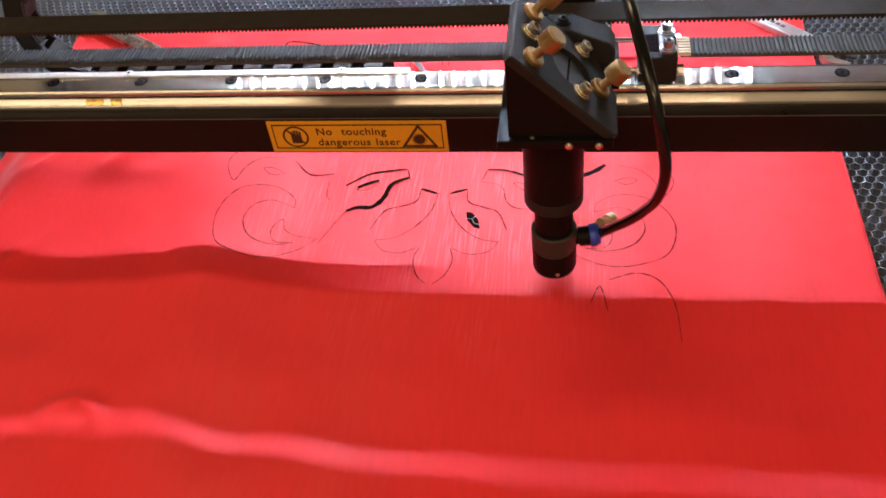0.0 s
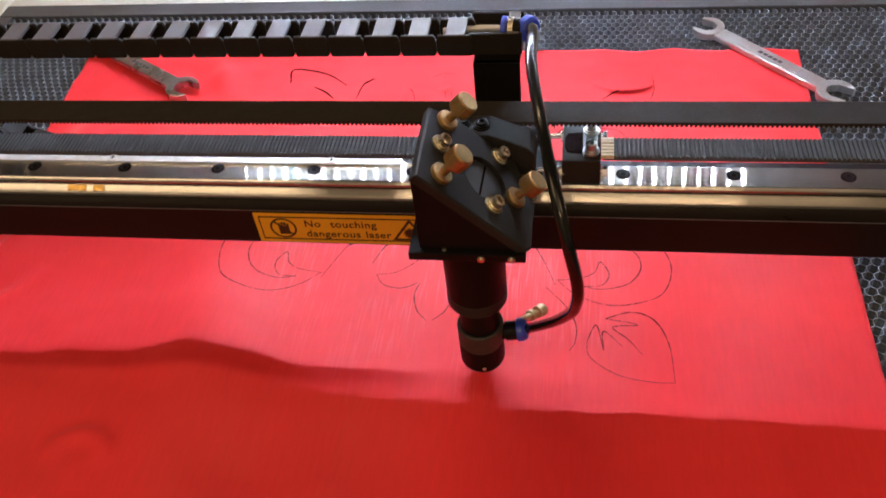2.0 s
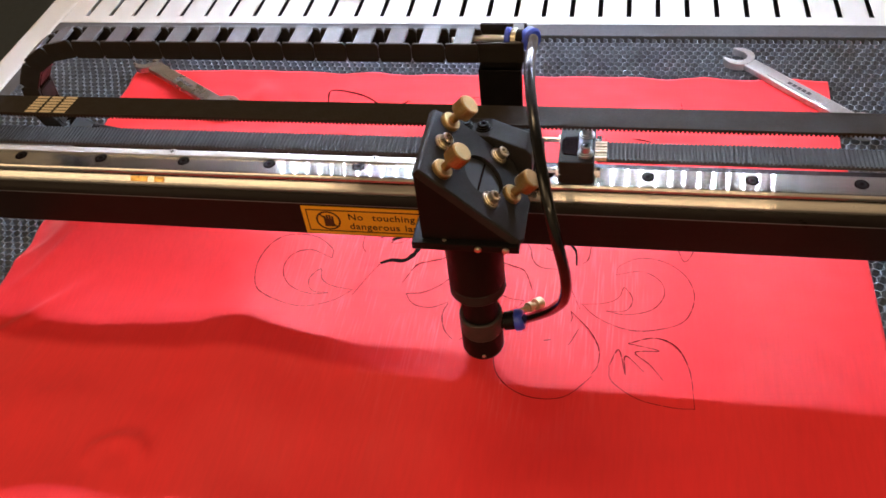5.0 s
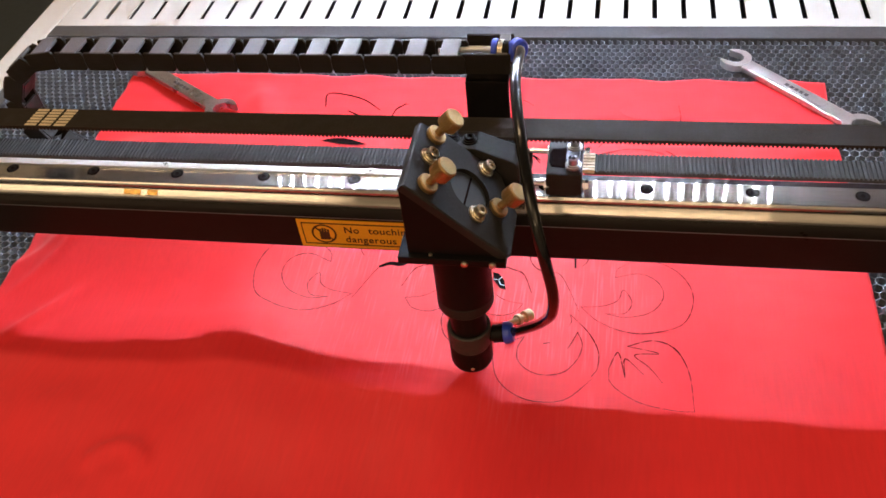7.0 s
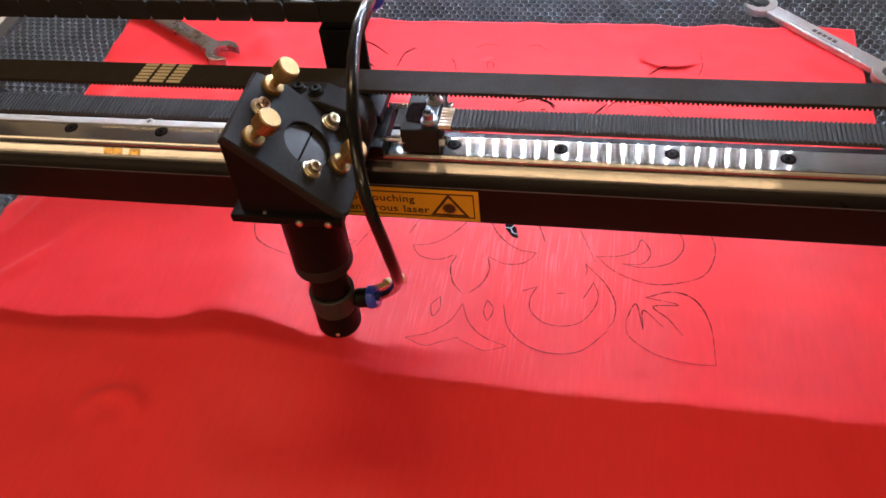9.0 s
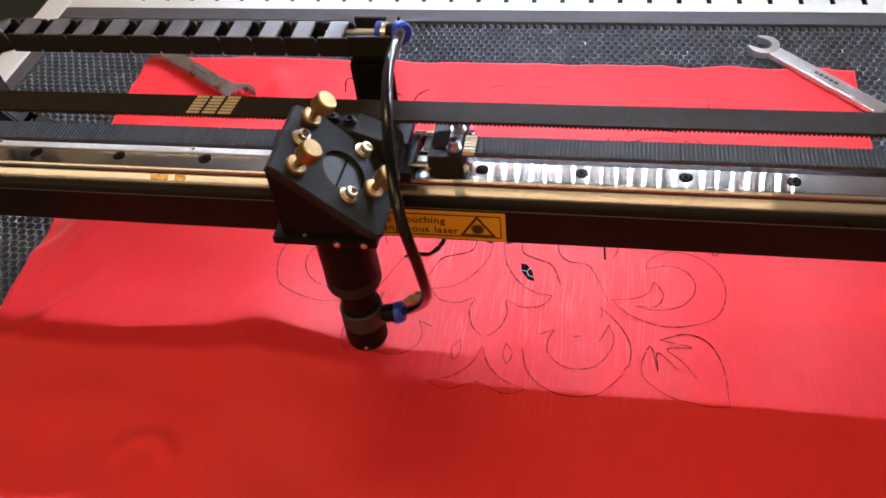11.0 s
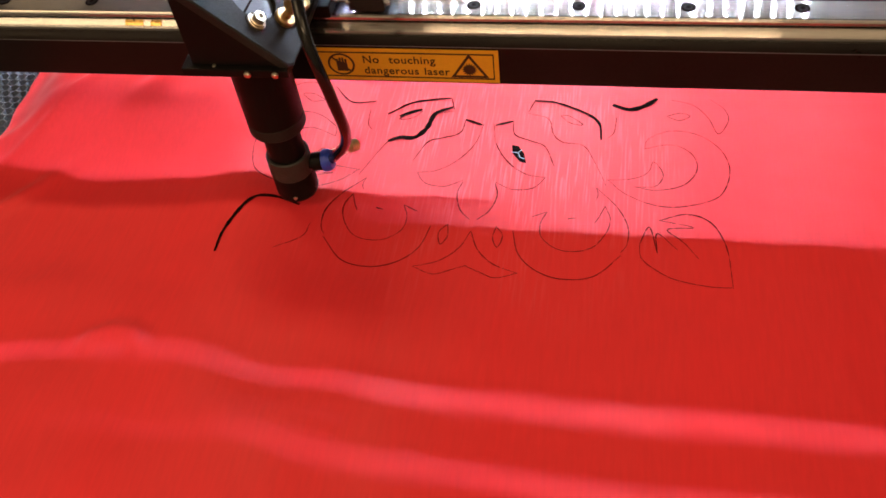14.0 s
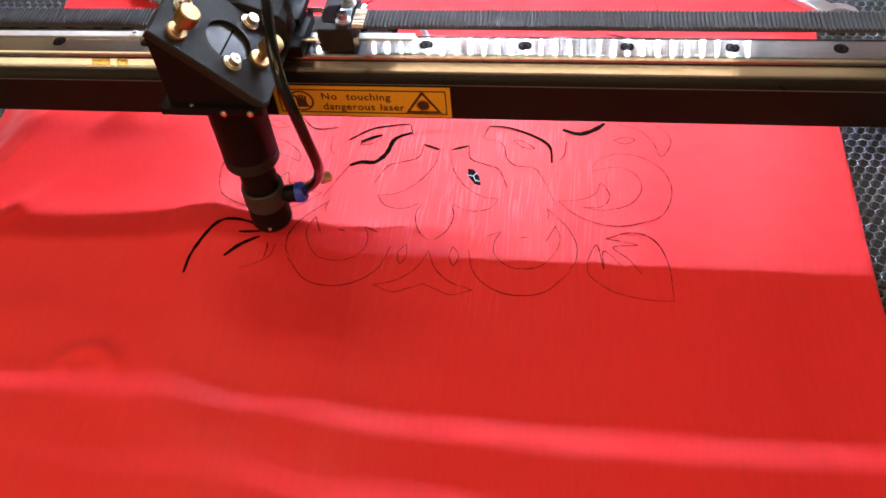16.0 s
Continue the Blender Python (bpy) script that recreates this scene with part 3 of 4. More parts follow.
# ---- gantry ----
def gantry():
    g = tagged(new("laser_gantry"), "black moving gantry beam with a polished steel guide rail", "gantry")
    part("beam", box(-0.466, 0.72, -0.021, 0.020, 0.0695, 0.0915, 0.0006), "beam", g, "glossy black aluminium beam")
    # thin paler strip stands in for the highlight on the beam's bevel
    part("beam_edge_glint", box(-0.466, 0.72, -0.0212, -0.0208, 0.0914, 0.0917), "bar", g, "thin strip added for the highlight along the beam's edge")
    rail = [(-0.0098, 0.1023), (-0.0104, 0.1021), (-0.0110, 0.1016), (-0.0114, 0.1009), (-0.0114, 0.0996), (-0.0106, 0.0988), (-0.0098, 0.0983), (-0.0098, 0.0977), (-0.0106, 0.0973), (-0.0118, 0.0964), (-0.0129, 0.0953), (-0.0136, 0.0943), (-0.0138, 0.0932), (-0.0138, 0.0917),
            (0.0080, 0.0917), (0.0080, 0.0940), (0.0034, 0.0962), (0.0034, 0.0975), (0.0038, 0.0998), (0.0038, 0.1016), (0.0032, 0.1023)]
    bm = prism(rail, "x", -0.46, 0.71)
    part("guide_rail", bm, "rail", g, "polished steel guide rail with warm reflections")
    part("rail_groove", box(-0.4605, 0.7105, -0.0103, -0.0080, 0.0979, 0.0983, 0.0001), "black", g, "black strip in the groove of the rail")
    for k in range(-4, 12):
        x = -0.0683 + 0.05 * (k - 2)
        m = Matrix.Translation((x, -0.0024, 0.1023))
        # a flat dark disc paints the shade of the sunken hole
        hole = part("rail_hole", lathe([(0.0034, -0.0002), (0.0034, 0.00015)], m, 24), "cut", g)
        part("bolt", lathe([(0.0026, 0.0), (0.0025, 0.0002), (0.0012, 0.0003), (0.0011, 0.0001)], m, 16), "black", hole)
    # two thin gold pieces stand in for the rail's warm highlight
    for x, wide in ((-0.1980, 0.010), (-0.1840, 0.006)):
        spot = prism([(-0.0107, 0.0974), (-0.0119, 0.0966), (-0.0130, 0.0955), (-0.0128, 0.0953), (-0.0106, 0.0972)], "x", x, x + wide)
        part("rail_hot_spot", spot, "gold_spot", g, "golden hot spot of reflected light, added on the rail")
    part("chain_tray", box(-0.46, -0.026, 0.0203, 0.0392, 0.0732, 0.0757, 0.0004), "black", g)
    bm = box(-0.46, -0.025, 0.0012, 0.0056, 0.1026, 0.1034, 0.0002)
    box(-0.46, -0.025, 0.0082, 0.0088, 0.0918, 0.0990, 0.0002, bm)
    part("tray_edge", bm, "tray", g, "bright zinc cable tray edge")
    part("cable", hose_mesh([(-0.046, 0.034, 0.0900), (-0.036, 0.032, 0.0935), (-0.026, 0.026, 0.0930), (-0.020, 0.021, 0.0840)], 0.0014, 8, 6), "tray", g, "pale cable leaving the tray")
    for x in (-0.410, -0.293, -0.1768, -0.0605):
        part("tray_screw", lathe([(0.0027, 0.0), (0.0024, 0.0005), (0.0010, 0.0007)], Matrix.Translation((x, 0.0034, 0.1034)), 16), "tray", g)
        part("screw_cross", merge(box(x - 0.0014, x + 0.0014, 0.0031, 0.0037, 0.1040, 0.10415), box(x - 0.0003, x + 0.0003, 0.0020, 0.0048, 0.1040, 0.10412)), "cut", g)
    return g


def text_mesh(name, words, size, m, material, parent):
    cu = bpy.data.curves.new("words", "FONT")
    cu.body, cu.size, cu.extrude, cu.space_character, cu.space_word = words, size, 0.00005, 1.08, 1.2
    cu.offset = size * 0.015
    tmp = new("words", cu)
    bpy.context.view_layer.update()
    me = bpy.data.meshes.new_from_object(tmp.evaluated_get(bpy.context.evaluated_depsgraph_get()))
    bpy.data.objects.remove(tmp)
    me.materials.clear()
    me.materials.append(M[material])
    ob = new(name, me)
    ob.parent = parent
    ob.matrix_basis = m
    return ob


def warning_sticker(g):
    x0, x1, z0, z1 = -0.0979, -0.0051, 0.0706, 0.0902
    st = part("warning_sticker", box(x0, x1, -0.0215, -0.0211, z0, z1), "yellow", g, "yellow warning sticker with black lettering")
    f = -0.0216
    bm = None
    for a, b, c, d in ((x0 + 0.0022, x1 - 0.0022, z1 - 0.0028, z1 - 0.0020), (x0 + 0.0022, x1 - 0.0022, z0 + 0.0020, z0 + 0.0028), (x0 + 0.0022, x0 + 0.0028, z0 + 0.0020, z1 - 0.0020), (x1 - 0.0028, x1 - 0.0022, z0 + 0.0020, z1 - 0.0020)):
        bm = box(a, b, f, -0.02145, c, d, 0, bm)
    part("border", bm, "ink", st)
    turn = Matrix.Rotation(radians(90), 4, "X")
    zc = (z0 + z1) / 2
    text_mesh("wording", "No  touching", 0.0062, Matrix.Translation((-0.0728, f, zc + 0.0012)) @ turn, "ink", st)
    text_mesh("wording", "dangerous laser", 0.0062, Matrix.Translation((-0.0728, f, zc - 0.0055)) @ turn, "ink", st)
    cx = -0.0840
    bm = bmesh.new()
    ring = []
    for k in range(40):
        a = 2 * math.pi * k / 40
        ring.append([bm.verts.new((cx + r * math.cos(a), f, zc + r * 0.98 * math.sin(a))) for r in (0.0069, 0.0058)])
    for k in range(40):
        a, b = ring[k], ring[(k + 1) % 40]
        bm.faces.new((a[0], a[1], b[1], b[0]))
    part("prohibition_ring", bm, "ink", st)
    bm = prism([(cx - 0.0047, zc + 0.0040), (cx - 0.0040, zc + 0.0047), (cx + 0.0047, zc - 0.0040), (cx + 0.0040, zc - 0.0047)], "y", f, -0.02145)
    part("prohibition_bar", bm, "ink", st)
    bm = box(cx - 0.0024, cx + 0.0030, f - 0.00005, -0.02145, zc - 0.0042, zc + 0.0012)
    for k in range(4):
        box(cx - 0.0024 + k * 0.00145, cx - 0.0013 + k * 0.00145, f - 0.00005, -0.02145, zc + 0.0012, zc + (0.0040 if k in (1, 2) else 0.0032), 0, bm)
    part("palm_symbol", bm, "ink", st)
    tx = -0.0195
    tri = [(tx - 0.0095, zc - 0.0068), (tx + 0.0095, zc - 0.0068), (tx, zc + 0.0078)]
    inner = [(tx - 0.0070, zc - 0.0054), (tx + 0.0070, zc - 0.0054), (tx, zc + 0.0052)]
    bm = bmesh.new()
    vo = [bm.verts.new((u, f, v)) for u, v in tri]
    vi = [bm.verts.new((u, f, v)) for u, v in inner]
    for k in range(3):
        bm.faces.new((vo[k], vo[(k + 1) % 3], vi[(k + 1) % 3], vi[k]))
    part("warning_triangle", bm, "ink", st)
    bm = bmesh.new()
    star = []
    for k in range(32):
        r = 0.0042 if k % 2 == 0 else 0.0027
        star.append(bm.verts.new((tx + r * math.cos(math.pi * k / 16), f, zc - 0.0018 + r * math.sin(math.pi * k / 16))))
    bm.faces.new(star)
    part("laser_burst", bm, "ink", st)


def belt(name, x0, x1, z, up, label, y0=-0.0062, y1=0.0092):
    """A toothed belt 15 mm wide; the teeth stand on its upper or lower side."""
    b = tagged(new(name), label, "belt", group="drive belt runs")
    lo, hi = (z - 0.0014, z) if up else (z, z + 0.0014)
    part("band", box(x0, x1, y0, y1, lo, hi), "teeth" if up else "rubber", b)
    verts, faces = [], []
    n = int((x1 - x0) / 0.002)
    for k in range(n):
        x = x0 + 0.002 * (k + 0.5)
        e = z + (0.0009 if up else -0.0011)
        s = len(verts)
        for zz, w in ((z, 0.00062), (e, 0.00040)):
            for y in (y0 + 0.0001, y1 - 0.0001):
                verts.extend([(x - w, y, zz), (x + w, y, zz)])
        faces.extend([(s + 4, s + 5, s + 7, s + 6), (s, s + 1, s + 5, s + 4), (s + 2, s + 6, s + 7, s + 3), (s, s + 4, s + 6, s + 2), (s + 1, s + 3, s + 7, s + 5)])
    me = bpy.data.meshes.new("teeth")
    me.from_pydata(verts, [], faces)
    me.materials.append(M["teeth" if up else "rubber"])
    t = new("teeth", me)
    t.parent = b
    tagged(t, kind="stuff")
    return b


def belt_marks(b):
    for k in range(3):
        for j in range(6):
            x = -0.2985 + k * 0.0085 + j * 0.00025
            y = -0.0055 + j * 0.0025
            part("printed_mark", box(x, x + 0.0068, y, y + 0.0018, 0.1356, 0.1357), "tape", b)


# ---- cutting head ----
def laser_head():
    h = tagged(new("laser_carriage"), "black laser cutting head with brass knobs and a lens tube", "laser head")
    part("base_plate", box(0.0254, 0.0747, -0.0714, -0.012, 0.1130, 0.1172, 0.0006), "black", h)
    for x in (0.0561, 0.0688):
        part("plate_screw", lathe([(0.0017, 0), (0.0016, 0.0007), (0.0007, 0.0012)], along((x, -0.0714, 0.1148), (0, -1, 0)), 14), "nickel", h)
    part("edge_screw", lathe([(0.0010, 0), (0.0008, 0.0006)], along((0.0405, -0.0690, 0.1173), (0, 0, 1)), 10), "nickel", h)
    part("mirror_housing", prism([(0.0302, 0.1174), (0.0712, 0.1174), (0.0302, 0.1555)], "y", -0.0688, -0.0285, 0.0005), "black", h, "triangular black mirror housing")
    nrm = Vector((0.69, 0, 0.724)).normalized()
    slope = Vector((0.724, 0, -0.69)).normalized()
    org = Vector((0.0300, 0, 0.1560))

    def on(s, y, up=0.0):
        p = org + slope * s + nrm * up
        return Vector((p.x, y, p.z))
    own = bmesh.new()
    outline = [(0.0, -0.0694), (0.0585, -0.0694), (0.0610, -0.0664), (0.0610, -0.0400), (0.0480, -0.0225), (0.012, -0.0215), (0.0, -0.0260)]
    mid = (0.0330, -0.0455)
    cen = (0.0300, -0.0455)
    round_ = [(mid[0] + 0.0112 * math.cos(2 * math.pi * k / 40), mid[1] + 0.0112 * math.sin(2 * math.pi * k / 40)) for k in range(40)]
    dulled = [(cen[0] + (u - cen[0]) * 0.975, cen[1] + (v - cen[1]) * 0.972) for u, v in outline]
    loops = [[own.verts.new(on(u, v, up)) for u, v in ring] for ring, up in ((outline, 0.0), (outline, 0.0035), (dulled, 0.0042), (round_, 0.0042), (round_, 0.0))]
    for a, b in ((0, 1), (1, 2), (3, 4)):
        p, q = loops[a], loops[b]
        for k in range(len(p)):
            own.faces.new((p[k], p[(k + 1) % len(p)], q[(k + 1) % len(p)], q[k]))
    for a, b in ((2, 3), (0, 4)):
        edges = [own.edges.get((ring[k], ring[(k + 1) % len(ring)])) for ring in (loops[a], loops[b]) for k in range(len(ring))]
        bmesh.ops.triangle_fill(own, edges=edges, use_beauty=True)
    bmesh.ops.recalc_face_normals(own, faces=own.faces[:])
    mp = part("mirror_plate", own, "plate", h, "dark grey anodised mirror plate with worn edges")
    seat = along(on(mid[0], mid[1], 0.0006), nrm)
    part("mirror_holder", lathe([(0.0111, 0.0), (0.0111, 0.0012), (0.0106, 0.0014)], seat, 40), "mirror", mp, "round grey mirror holder sunk in the plate")
    own = box(-0.0100, 0.0100, -0.0005, 0.0005, 0.0014, 0.0016)
    bmesh.ops.transform(own, matrix=seat @ Matrix.Rotation(3.1, 4, "Z"), verts=own.verts[:])
    part("slot", own, "cut", mp)
    for s, y in ((0.0090, -0.0285), (0.0110, -0.0605), (0.0490, -0.0455)):
        knob = part("adjusting_knob", lathe([(0.0048, 0.0), (0.0048, 0.0018), (0.0044, 0.0024), (0.0019, 0.0025), (0.0019, 0.0075), (0.0040, 0.0078), (0.0048, 0.0084), (0.0048, 0.0148), (0.0043, 0.0154)], along(on(s, y, 0.0042), nrm), 28), "brass", h, "knurled brass adjusting knob")
        for k in range(24):
            a = 2 * math.pi * k / 24
            bm = box(0.0046, 0.0050, -0.0002, 0.0002, 0.0086, 0.0146)
            bmesh.ops.transform(bm, matrix=along(on(s, y, 0.0042), nrm) @ Matrix.Rotation(a, 4, "Z"), verts=bm.verts[:])
            part("knurl", bm, "brass", knob)
    for s, y in ((0.0085, -0.0437), (0.0385, -0.0265), (0.0385, -0.0575)):
        part("socket_screw", hex_screw(None, on(s, y, 0.0043), nrm, 0.0028, 0.0042), "nickel", h, "nickel socket screw with spring washer")
    part("carriage", prism([(0.0305, 0.1174), (0.0760, 0.1174), (0.0760, 0.1290), (0.0735, 0.1325), (0.0560, 0.1400), (0.0305, 0.1400)], "y", -0.0213, -0.0072, 0.0008), "plate", h, "dark grey carriage block")
    part("slider", box(0.0302, 0.0790, -0.0165, 0.0135, 0.1040, 0.1108, 0.0008), "black", h)
    for x, y in ((0.0440, -0.0130), (0.0525, -0.0145)):
        part("socket_screw", hex_screw(None, (x, y, 0.1400), (0, 0, 1), 0.0026, 0.0022), "black", h)
    part("slider_side", box(0.0310, 0.0755, -0.0005, 0.0240, 0.1112, 0.1160, 0.0006), "black", h)
    bm = box(0.0455, 0.0672, 0.0206, 0.0236, 0.1160, 0.1485, 0.0006)
    box(0.0455, 0.0672, 0.0206, 0.0480, 0.1462, 0.1485, 0.0006, bm)
    part("chain_bracket", bm, "black", h, "bent black sheet bracket")
    bm = box(0.0440, 0.0680, 0.0270, 0.0286, 0.1486, 0.1600, 0.0005)
    box(0.0440, 0.0680, 0.0448, 0.0464, 0.1486, 0.1600, 0.0005, bm)
    box(0.0440, 0.0680, 0.0287, 0.0447, 0.1487, 0.1502, 0.0003, bm)
    part("chain_end", bm, "chain", h, "open end link of the drag chain")
    for x in (0.0610,):
        part("crossbar", box(x, x + 0.0055, 0.0272, 0.0462, 0.1580, 0.1602, 0.0004), "chain_bar_lit", h)
    cx, cy = 0.0484, -0.0436
    m = Matrix.Translation((cx, cy, 0))
    tube = part("lens_tube", lathe([(0.0144, 0.1135), (0.0144, 0.0663), (0.0141, 0.0660)], m, 64), "black", h, "glossy black lens tube")
    part("tube_collar", lathe([(0.0141, 0.0661), (0.0145, 0.0658), (0.0145, 0.0599), (0.0141, 0.0591), (0.0100, 0.0557)], m, 64), "plate", tube, "matt grey-black collar")
    part("tube_neck", lathe([(0.0096, 0.0574), (0.0096, 0.0339)], m, 48), "black", tube)
    noz = part("nozzle", lathe([(0.0112, 0.0269), (0.0114, 0.0266), (0.0114, 0.0137), (0.0108, 0.0119), (0.0048, 0.0093), (0.0038, 0.0061), (0.0012, 0.0058)], m, 64), "black", h, "black air nozzle")
    part("grip_ring", lathe([(0.0098, 0.0349), (0.0098, 0.0395), (0.0109, 0.0398), (0.0115, 0.0391), (0.0115, 0.0275), (0.0112, 0.0269)], m, 64), "ring", noz, "matt grey grip ring")
    part("nozzle_screw", lathe([(0.0011, 0), (0.0009, 0.0005)], along((cx + 0.002, cy - 0.0112, 0.0154), (0.15, -1, 0)), 10), "nickel", noz)
    e = Vector((cx, cy, 0.0302))
    d = Vector((1, 0.08, 0.125)).normalized()
    fit_ = part("air_fitting", lathe([(0.0040, 0.0090), (0.0040, 0.0125), (0.0050, 0.0127), (0.0050, 0.0182), (0.0042, 0.0184)], along(e, d), 24), "black", h)
    part("collet", lathe([(0.0054, 0.0183), (0.0059, 0.0188), (0.0059, 0.0213), (0.0048, 0.0234), (0.0030, 0.0235)], along(e, d), 28), "blue", fit_, "blue push-in collet")
    tip = Vector((0.0772, -0.0227, 0.0251))
    root = e + d * 0.0150 + Vector((0, 0.003, 0))
    sd = (tip - root).normalized()
    reach = (tip - root).length
    part("bleed_screw", lathe([(0.0017, 0.0), (0.0017, reach - 0.0085), (0.0030, reach - 0.0084), (0.0030, reach - 0.0060), (0.0015, reach - 0.0059), (0.0015, reach - 0.0027), (0.0033, reach - 0.0026), (0.0033, reach + 0.0020), (0.0027, reach + 0.0024)], along(root, sd), 20), "thumb", fit_, "small nickel thumb screw")
    f0 = Vector((0.0712, 0.0326, 0.1588))
    top = part("upper_fitting", lathe([(0.0048, -0.0100), (0.0048, -0.002), (0.0040, -0.0018)], along(f0, (1, -0.1, 0)), 20), "black", h)
    part("collet", lathe([(0.0046, -0.0030), (0.0060, -0.0024), (0.0060, 0.0008), (0.0048, 0.0020), (0.0030, 0.0021)], along(f0, (0.75, -0.65, 0.1)), 24), "blue", top, "blue push-in collet")
    part("collet", lathe([(0.0050, -0.0128), (0.0054, -0.0125), (0.0054, -0.0105), (0.0046, -0.0100)], along(f0, (1, -0.1, 0)), 24), "blue", top, "blue push-in collet")
    part("brass_ring", lathe([(0.0051, -0.0096), (0.0051, -0.0072)], along(f0, (1, -0.1, 0)), 20), "nickel", top)
    pts = [tuple(f0), (0.0735, 0.0200, 0.1655), (0.0747, -0.0100, 0.1680), (0.0814, -0.0480, 0.1610), (0.0893, -0.0760, 0.1430), (0.0958, -0.0815, 0.1130), (0.0952, -0.0740, 0.0890), (0.0910, -0.0640, 0.0710), (0.0840, -0.0545, 0.0545), tuple(e + d * 0.0225)]
    part("air_hose", hose_mesh(pts, 0.0026), "hose", h, "shiny black air hose", smooth=True)
    for k in range(2):
        y = 0.0330 + 0.006 * k
        part("cable", hose_mesh([(0.0300, y, 0.1540), (0.0450, y + 0.001, 0.1548), (0.0580, y, 0.1552), (0.0680, y - 0.002, 0.1560 - 0.002 * k)], 0.0016, 8, 6), "tray" if k else "hose", h, "pale cable in the chain" if k else "dark cable in the chain", smooth=True)
    clamp = part("belt_clamp", box(0.0875, 0.1050, -0.0125, 0.0158, 0.1050, 0.1186, 0.0008), "plate", h, "black belt clamp block")
    part("clamp_plate", box(0.0970, 0.1035, -0.0100, 0.0100, 0.1187, 0.1200, 0.0006), "bar", clamp, "bright clamp plate")
    slot = [(0.0886, -0.0035), (0.0900, -0.0068), (0.0965, -0.0075), (0.0965, 0.0075), (0.0900, 0.0068), (0.0886, 0.0035)]
    part("clamp_slot", prism(slot, "z", 0.1187, 0.1190), "cut", clamp, "dark slot in the clamp")
    for y in (0.0075, -0.0070):
        part("clamp_screw", hex_screw(None, (0.1006, y, 0.1200), (0, 0, 1), 0.0025, 0.0046), "dulled", clamp)
    for k in range(6):
        part("belt_end_tooth", box(0.1051, 0.1108, -0.0097 + k * 0.0023, -0.0080 + k * 0.0023, 0.1175, 0.1196 - 0.0001 * (k % 2), 0.0002), "tape", clamp)
    for y, z in ((0.0125, 0.1125), (-0.0100, 0.1105)):
        rod = part("tension_screw", lathe([(0.0013, 0.0), (0.0013, 0.0290)], along((0.0765, y, z), (1, 0, 0)), 12), "steel", h)
        part("nut", lathe([(0.0026, 0.0100), (0.0026, 0.0125)], along((0.0765, y, z), (1, 0, 0)), 6), "steel", rod)
        part("nut", lathe([(0.0026, 0.0290), (0.0026, 0.0315)], along((0.0765, y, z), (1, 0, 0)), 6), "steel", rod)
    return h


# ---- drag chain ----
PITCH, BEND, TOP, FREE, FIXED, LENGTH = 0.0172, 0.0355, 0.1540, 0.046, -0.032, 0.5436


def chain_pose(k, head_x):
    start = FREE + head_x
    turn = (start + FIXED + math.pi * BEND - LENGTH) / 2
    s = (k + 0.5) * PITCH
    upper = start - turn
    if s < upper:
        return pose(start - s, 0.0340, TOP)
    if s < upper + math.pi * BEND:
        a = (s - upper) / BEND
        return pose(turn - BEND * math.sin(a), 0.0340, TOP - BEND + BEND * math.cos(a), 0, -math.degrees(a), 0)
    return pose(turn + s - upper - math.pi * BEND, 0.0340, TOP - 2 * BEND, 0, -180, 0)


def drag_chain():
    chain = tagged(new("drag_chain"), "black plastic cable drag chain looped beside the gantry", "drag chain")
    links = []
    side = [(-0.0082, -0.0052), (0.0070, -0.0052), (0.0080, -0.0036), (0.0080, 0.0036), (0.0070, 0.0055), (-0.0082, 0.0055), (-0.0090, 0.0025), (-0.0090, -0.0025)]
    first = None
    for k in range(int(LENGTH / PITCH)):
        if first is None:
            bm = prism(side, "y", -0.0078, -0.0060, 0.0004)
            prism(side, "y", 0.0060, 0.0078, 0.0004, bm)
            box(-0.0052, 0.0050, -0.0059, 0.0059, -0.0054, -0.0038, 0.0004, bm)
            link = part("chain_link", bm, "chain", chain)
            barb = part("crossbar", box(-0.0047, 0.0045, -0.0076, 0.0076, 0.0040, 0.0060, 0.0005), "chain_bar_lit", link, "grey-black crossbar, paler for the LED sheen")
            first = (link.data, barb.data)
        else:
            link = new("chain_link", first[0])
            link.parent = chain
            barb = new("crossbar", first[1])
            barb.parent = link
        links.append(link)
    return chain, links


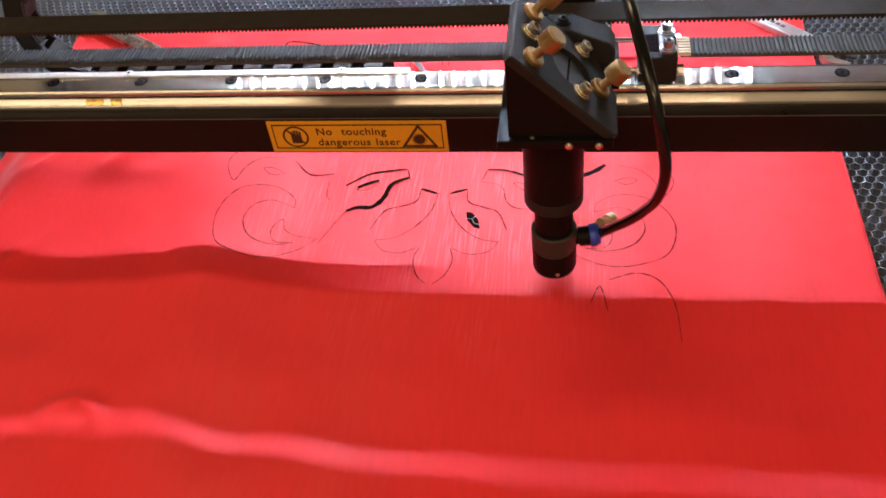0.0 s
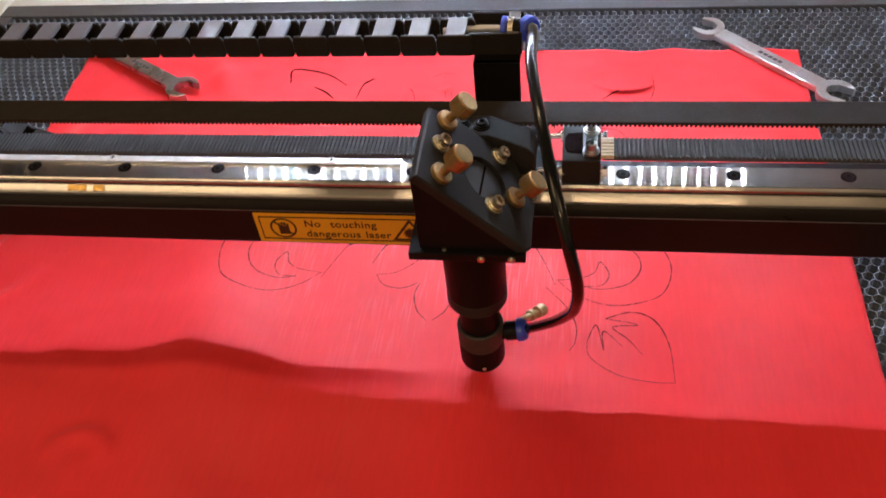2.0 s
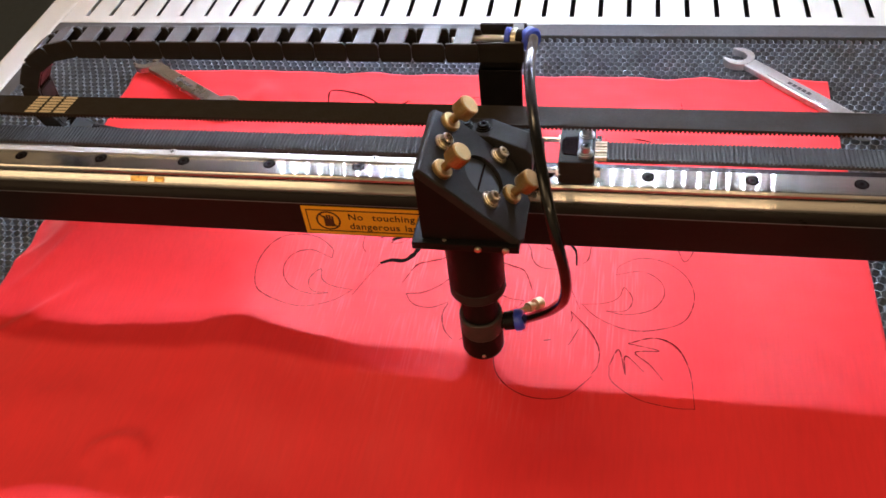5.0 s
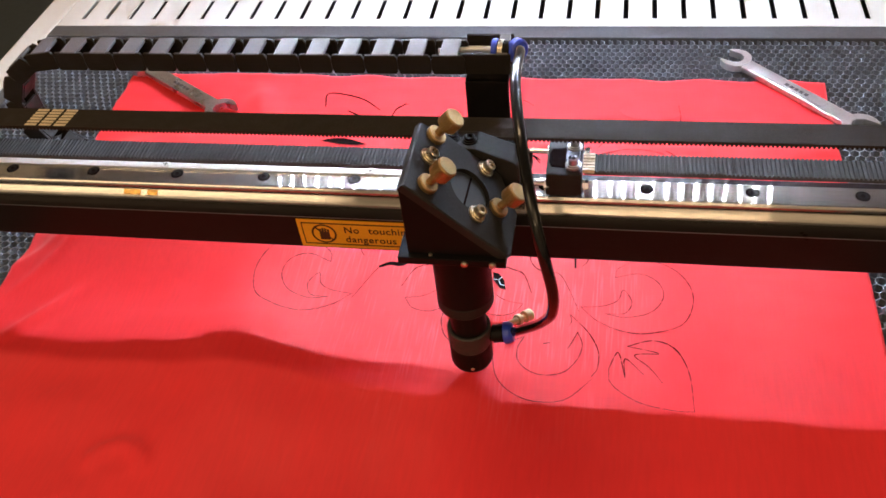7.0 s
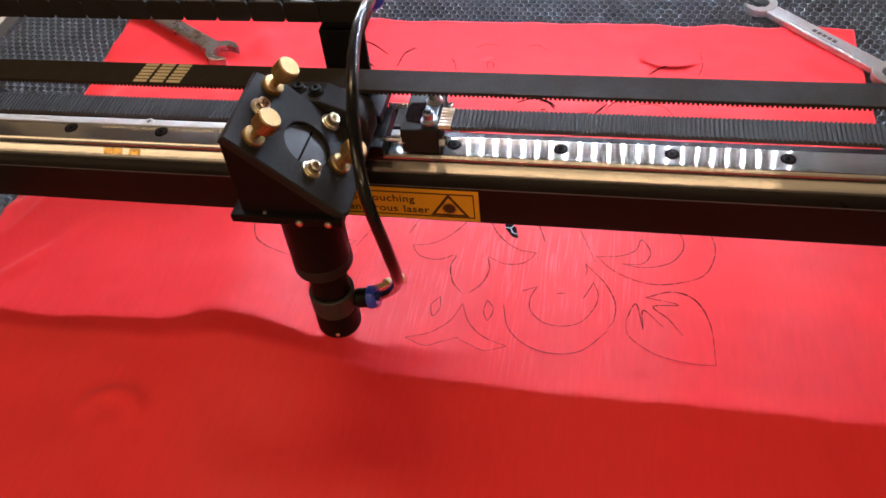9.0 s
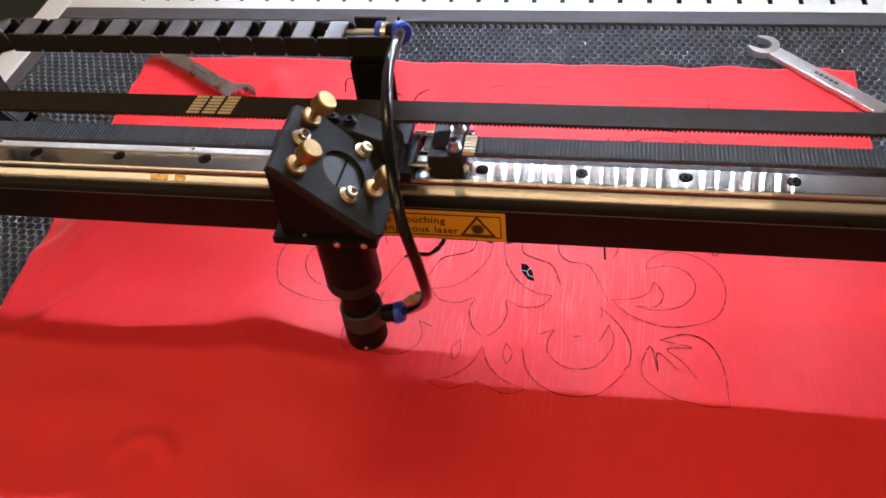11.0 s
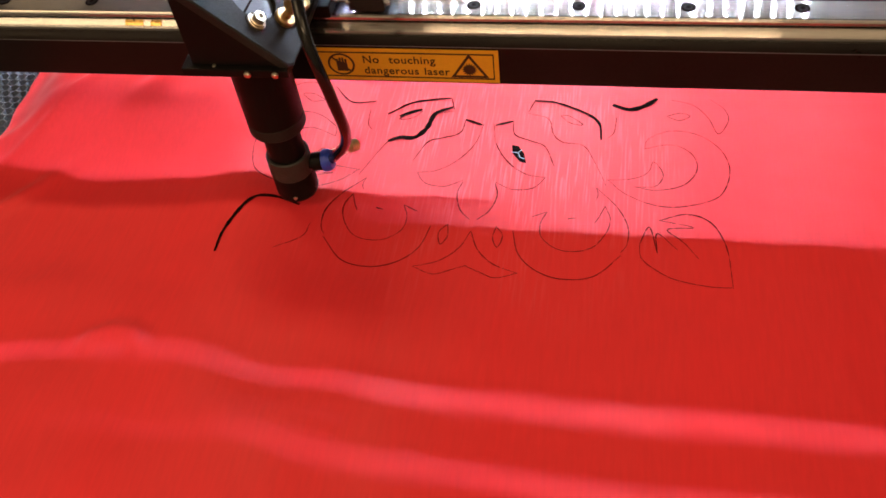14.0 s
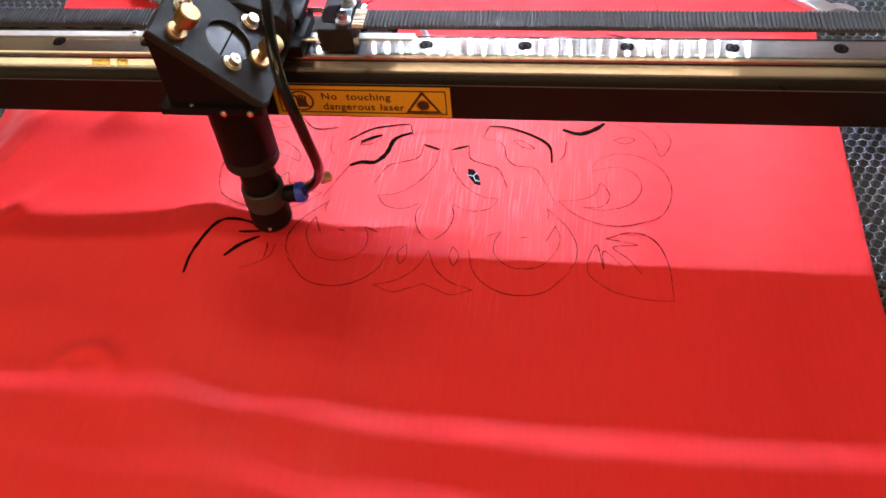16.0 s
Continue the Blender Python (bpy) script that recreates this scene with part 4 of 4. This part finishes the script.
# ---- wrenches ----
def wrench(name, a, b, head, label, metal, rise=0.0045):
    """A double open-ended spanner lying from a to b."""
    w = tagged(new(name), label, "wrench", group="wrenches on the bed")
    d = Vector((b[0] - a[0], b[1] - a[1]))
    length = d.length
    w.matrix_basis = pose(a[0], a[1], rise, 0, 0, math.degrees(math.atan2(d.y, d.x)))
    bm = prism([(0.010, -0.0060), (length - 0.010, -0.0062), (length - 0.010, 0.0062), (0.010, 0.0060)], "z", -0.0020, 0.0026, 0.0012)
    part("shaft", bm, metal, w)
    part("recess", box(0.030, length - 0.030, -0.0036, 0.0036, 0.0024, 0.0029, 0.0002), metal, w, "matt recessed panel of the shaft")
    bm = None
    for k in range(5):
        x = length * 0.42 + k * 0.0042
        bm = box(x, x + 0.0030, -0.0013, 0.0013, 0.0028, 0.0031, 0, bm)
    part("maker_mark", bm, "bar", w)
    for x0, turn, r in ((0.0, math.pi + 0.26, head), (length, 0.26, head * 1.1)):
        out = []
        gap = r * 0.56
        for i in range(25):
            t = math.radians(38 + (360 - 76) * i / 24)
            out.append((r * math.cos(t), r * math.sin(t) * 1.02))
        out += [(r * 0.72, -gap), (-r * 0.05, -gap), (-r * 0.42, -gap * 0.55), (-r * 0.50, 0), (-r * 0.42, gap * 0.55), (-r * 0.05, gap), (r * 0.72, gap)]
        c, s = math.cos(turn), math.sin(turn)
        pts = [(x0 + c * u - s * v, s * u + c * v) for u, v in out]
        part("jaw", prism(pts, "z", -0.0026, 0.0030, 0.0006), metal, w)
    return w


# ---- build ----
hall()
machine_body()
led_strip()
honeycomb()
SHEET = fabric()
cuts(SHEET)
flap(SHEET, ((0.1120, 0.1710), (0.0680, 0.1745)), 0.0026)
flap(SHEET, ((0.0080, 0.1150), (-0.0120, 0.1080)), 0.0010)
flap(SHEET, ((-0.0330, 0.1700), (-0.0440, 0.1640)), 0.0010)
GANTRY = gantry()
warning_sticker(GANTRY)
HEAD = laser_head()
UPPER = belt("upper_belt_run", -0.62, 0.62, 0.1342, False, "black rubber toothed belt run, teeth below")
belt_marks(UPPER)
LOWER_L = belt("lower_belt_run", -0.46, 0.029, 0.1181, True, "grey-black toothed belt run, teeth up", -0.0095, 0.0042)
LOWER_R = belt("lower_belt_run", 0.1062, 0.78, 0.1181, True, "grey-black toothed belt run, teeth up", -0.0095, 0.0042)
CHAIN, LINKS = drag_chain()
wrench("wrench", (0.1535, 0.2370), (0.2300, 0.1560), 0.0115, "chrome open-ended wrench across the fabric's corner", "chrome")
wrench("wrench", (-0.3235, 0.2150), (-0.2340, 0.1560), 0.0112, "chrome open-ended wrench holding the fabric edge, darkened for its dark reflections", "dulled", 0.0085)


def motions():
    walk(GANTRY, [(t, pose(0, y, 0)) for t, x, y in DRIVE])
    walk(CHAIN, [(t, pose(0, y, 0)) for t, x, y in DRIVE])
    walk(HEAD, [(t, pose(x, y, 0)) for t, x, y in DRIVE])
    walk(LOWER_L, [(t, pose(x, y, 0)) for t, x, y in DRIVE])
    walk(LOWER_R, [(t, pose(x, y, 0)) for t, x, y in DRIVE])
    walk(UPPER, [(t, pose(-x, y, 0)) for t, x, y in DRIVE])
    for k, link in enumerate(LINKS):
        walk(link, [(t, chain_pose(k, x)) for t, x, y in DRIVE])
    for ob, when in LATE_CUTS:
        rows = [(0.0, pose(0, 0, -0.006)), (max(0.05, when - 0.1), pose(0, 0, -0.006)), (when + 0.03, pose(0, 0, 0)), (16.0, pose(0, 0, 0))]
        walk(ob, rows)


motions()
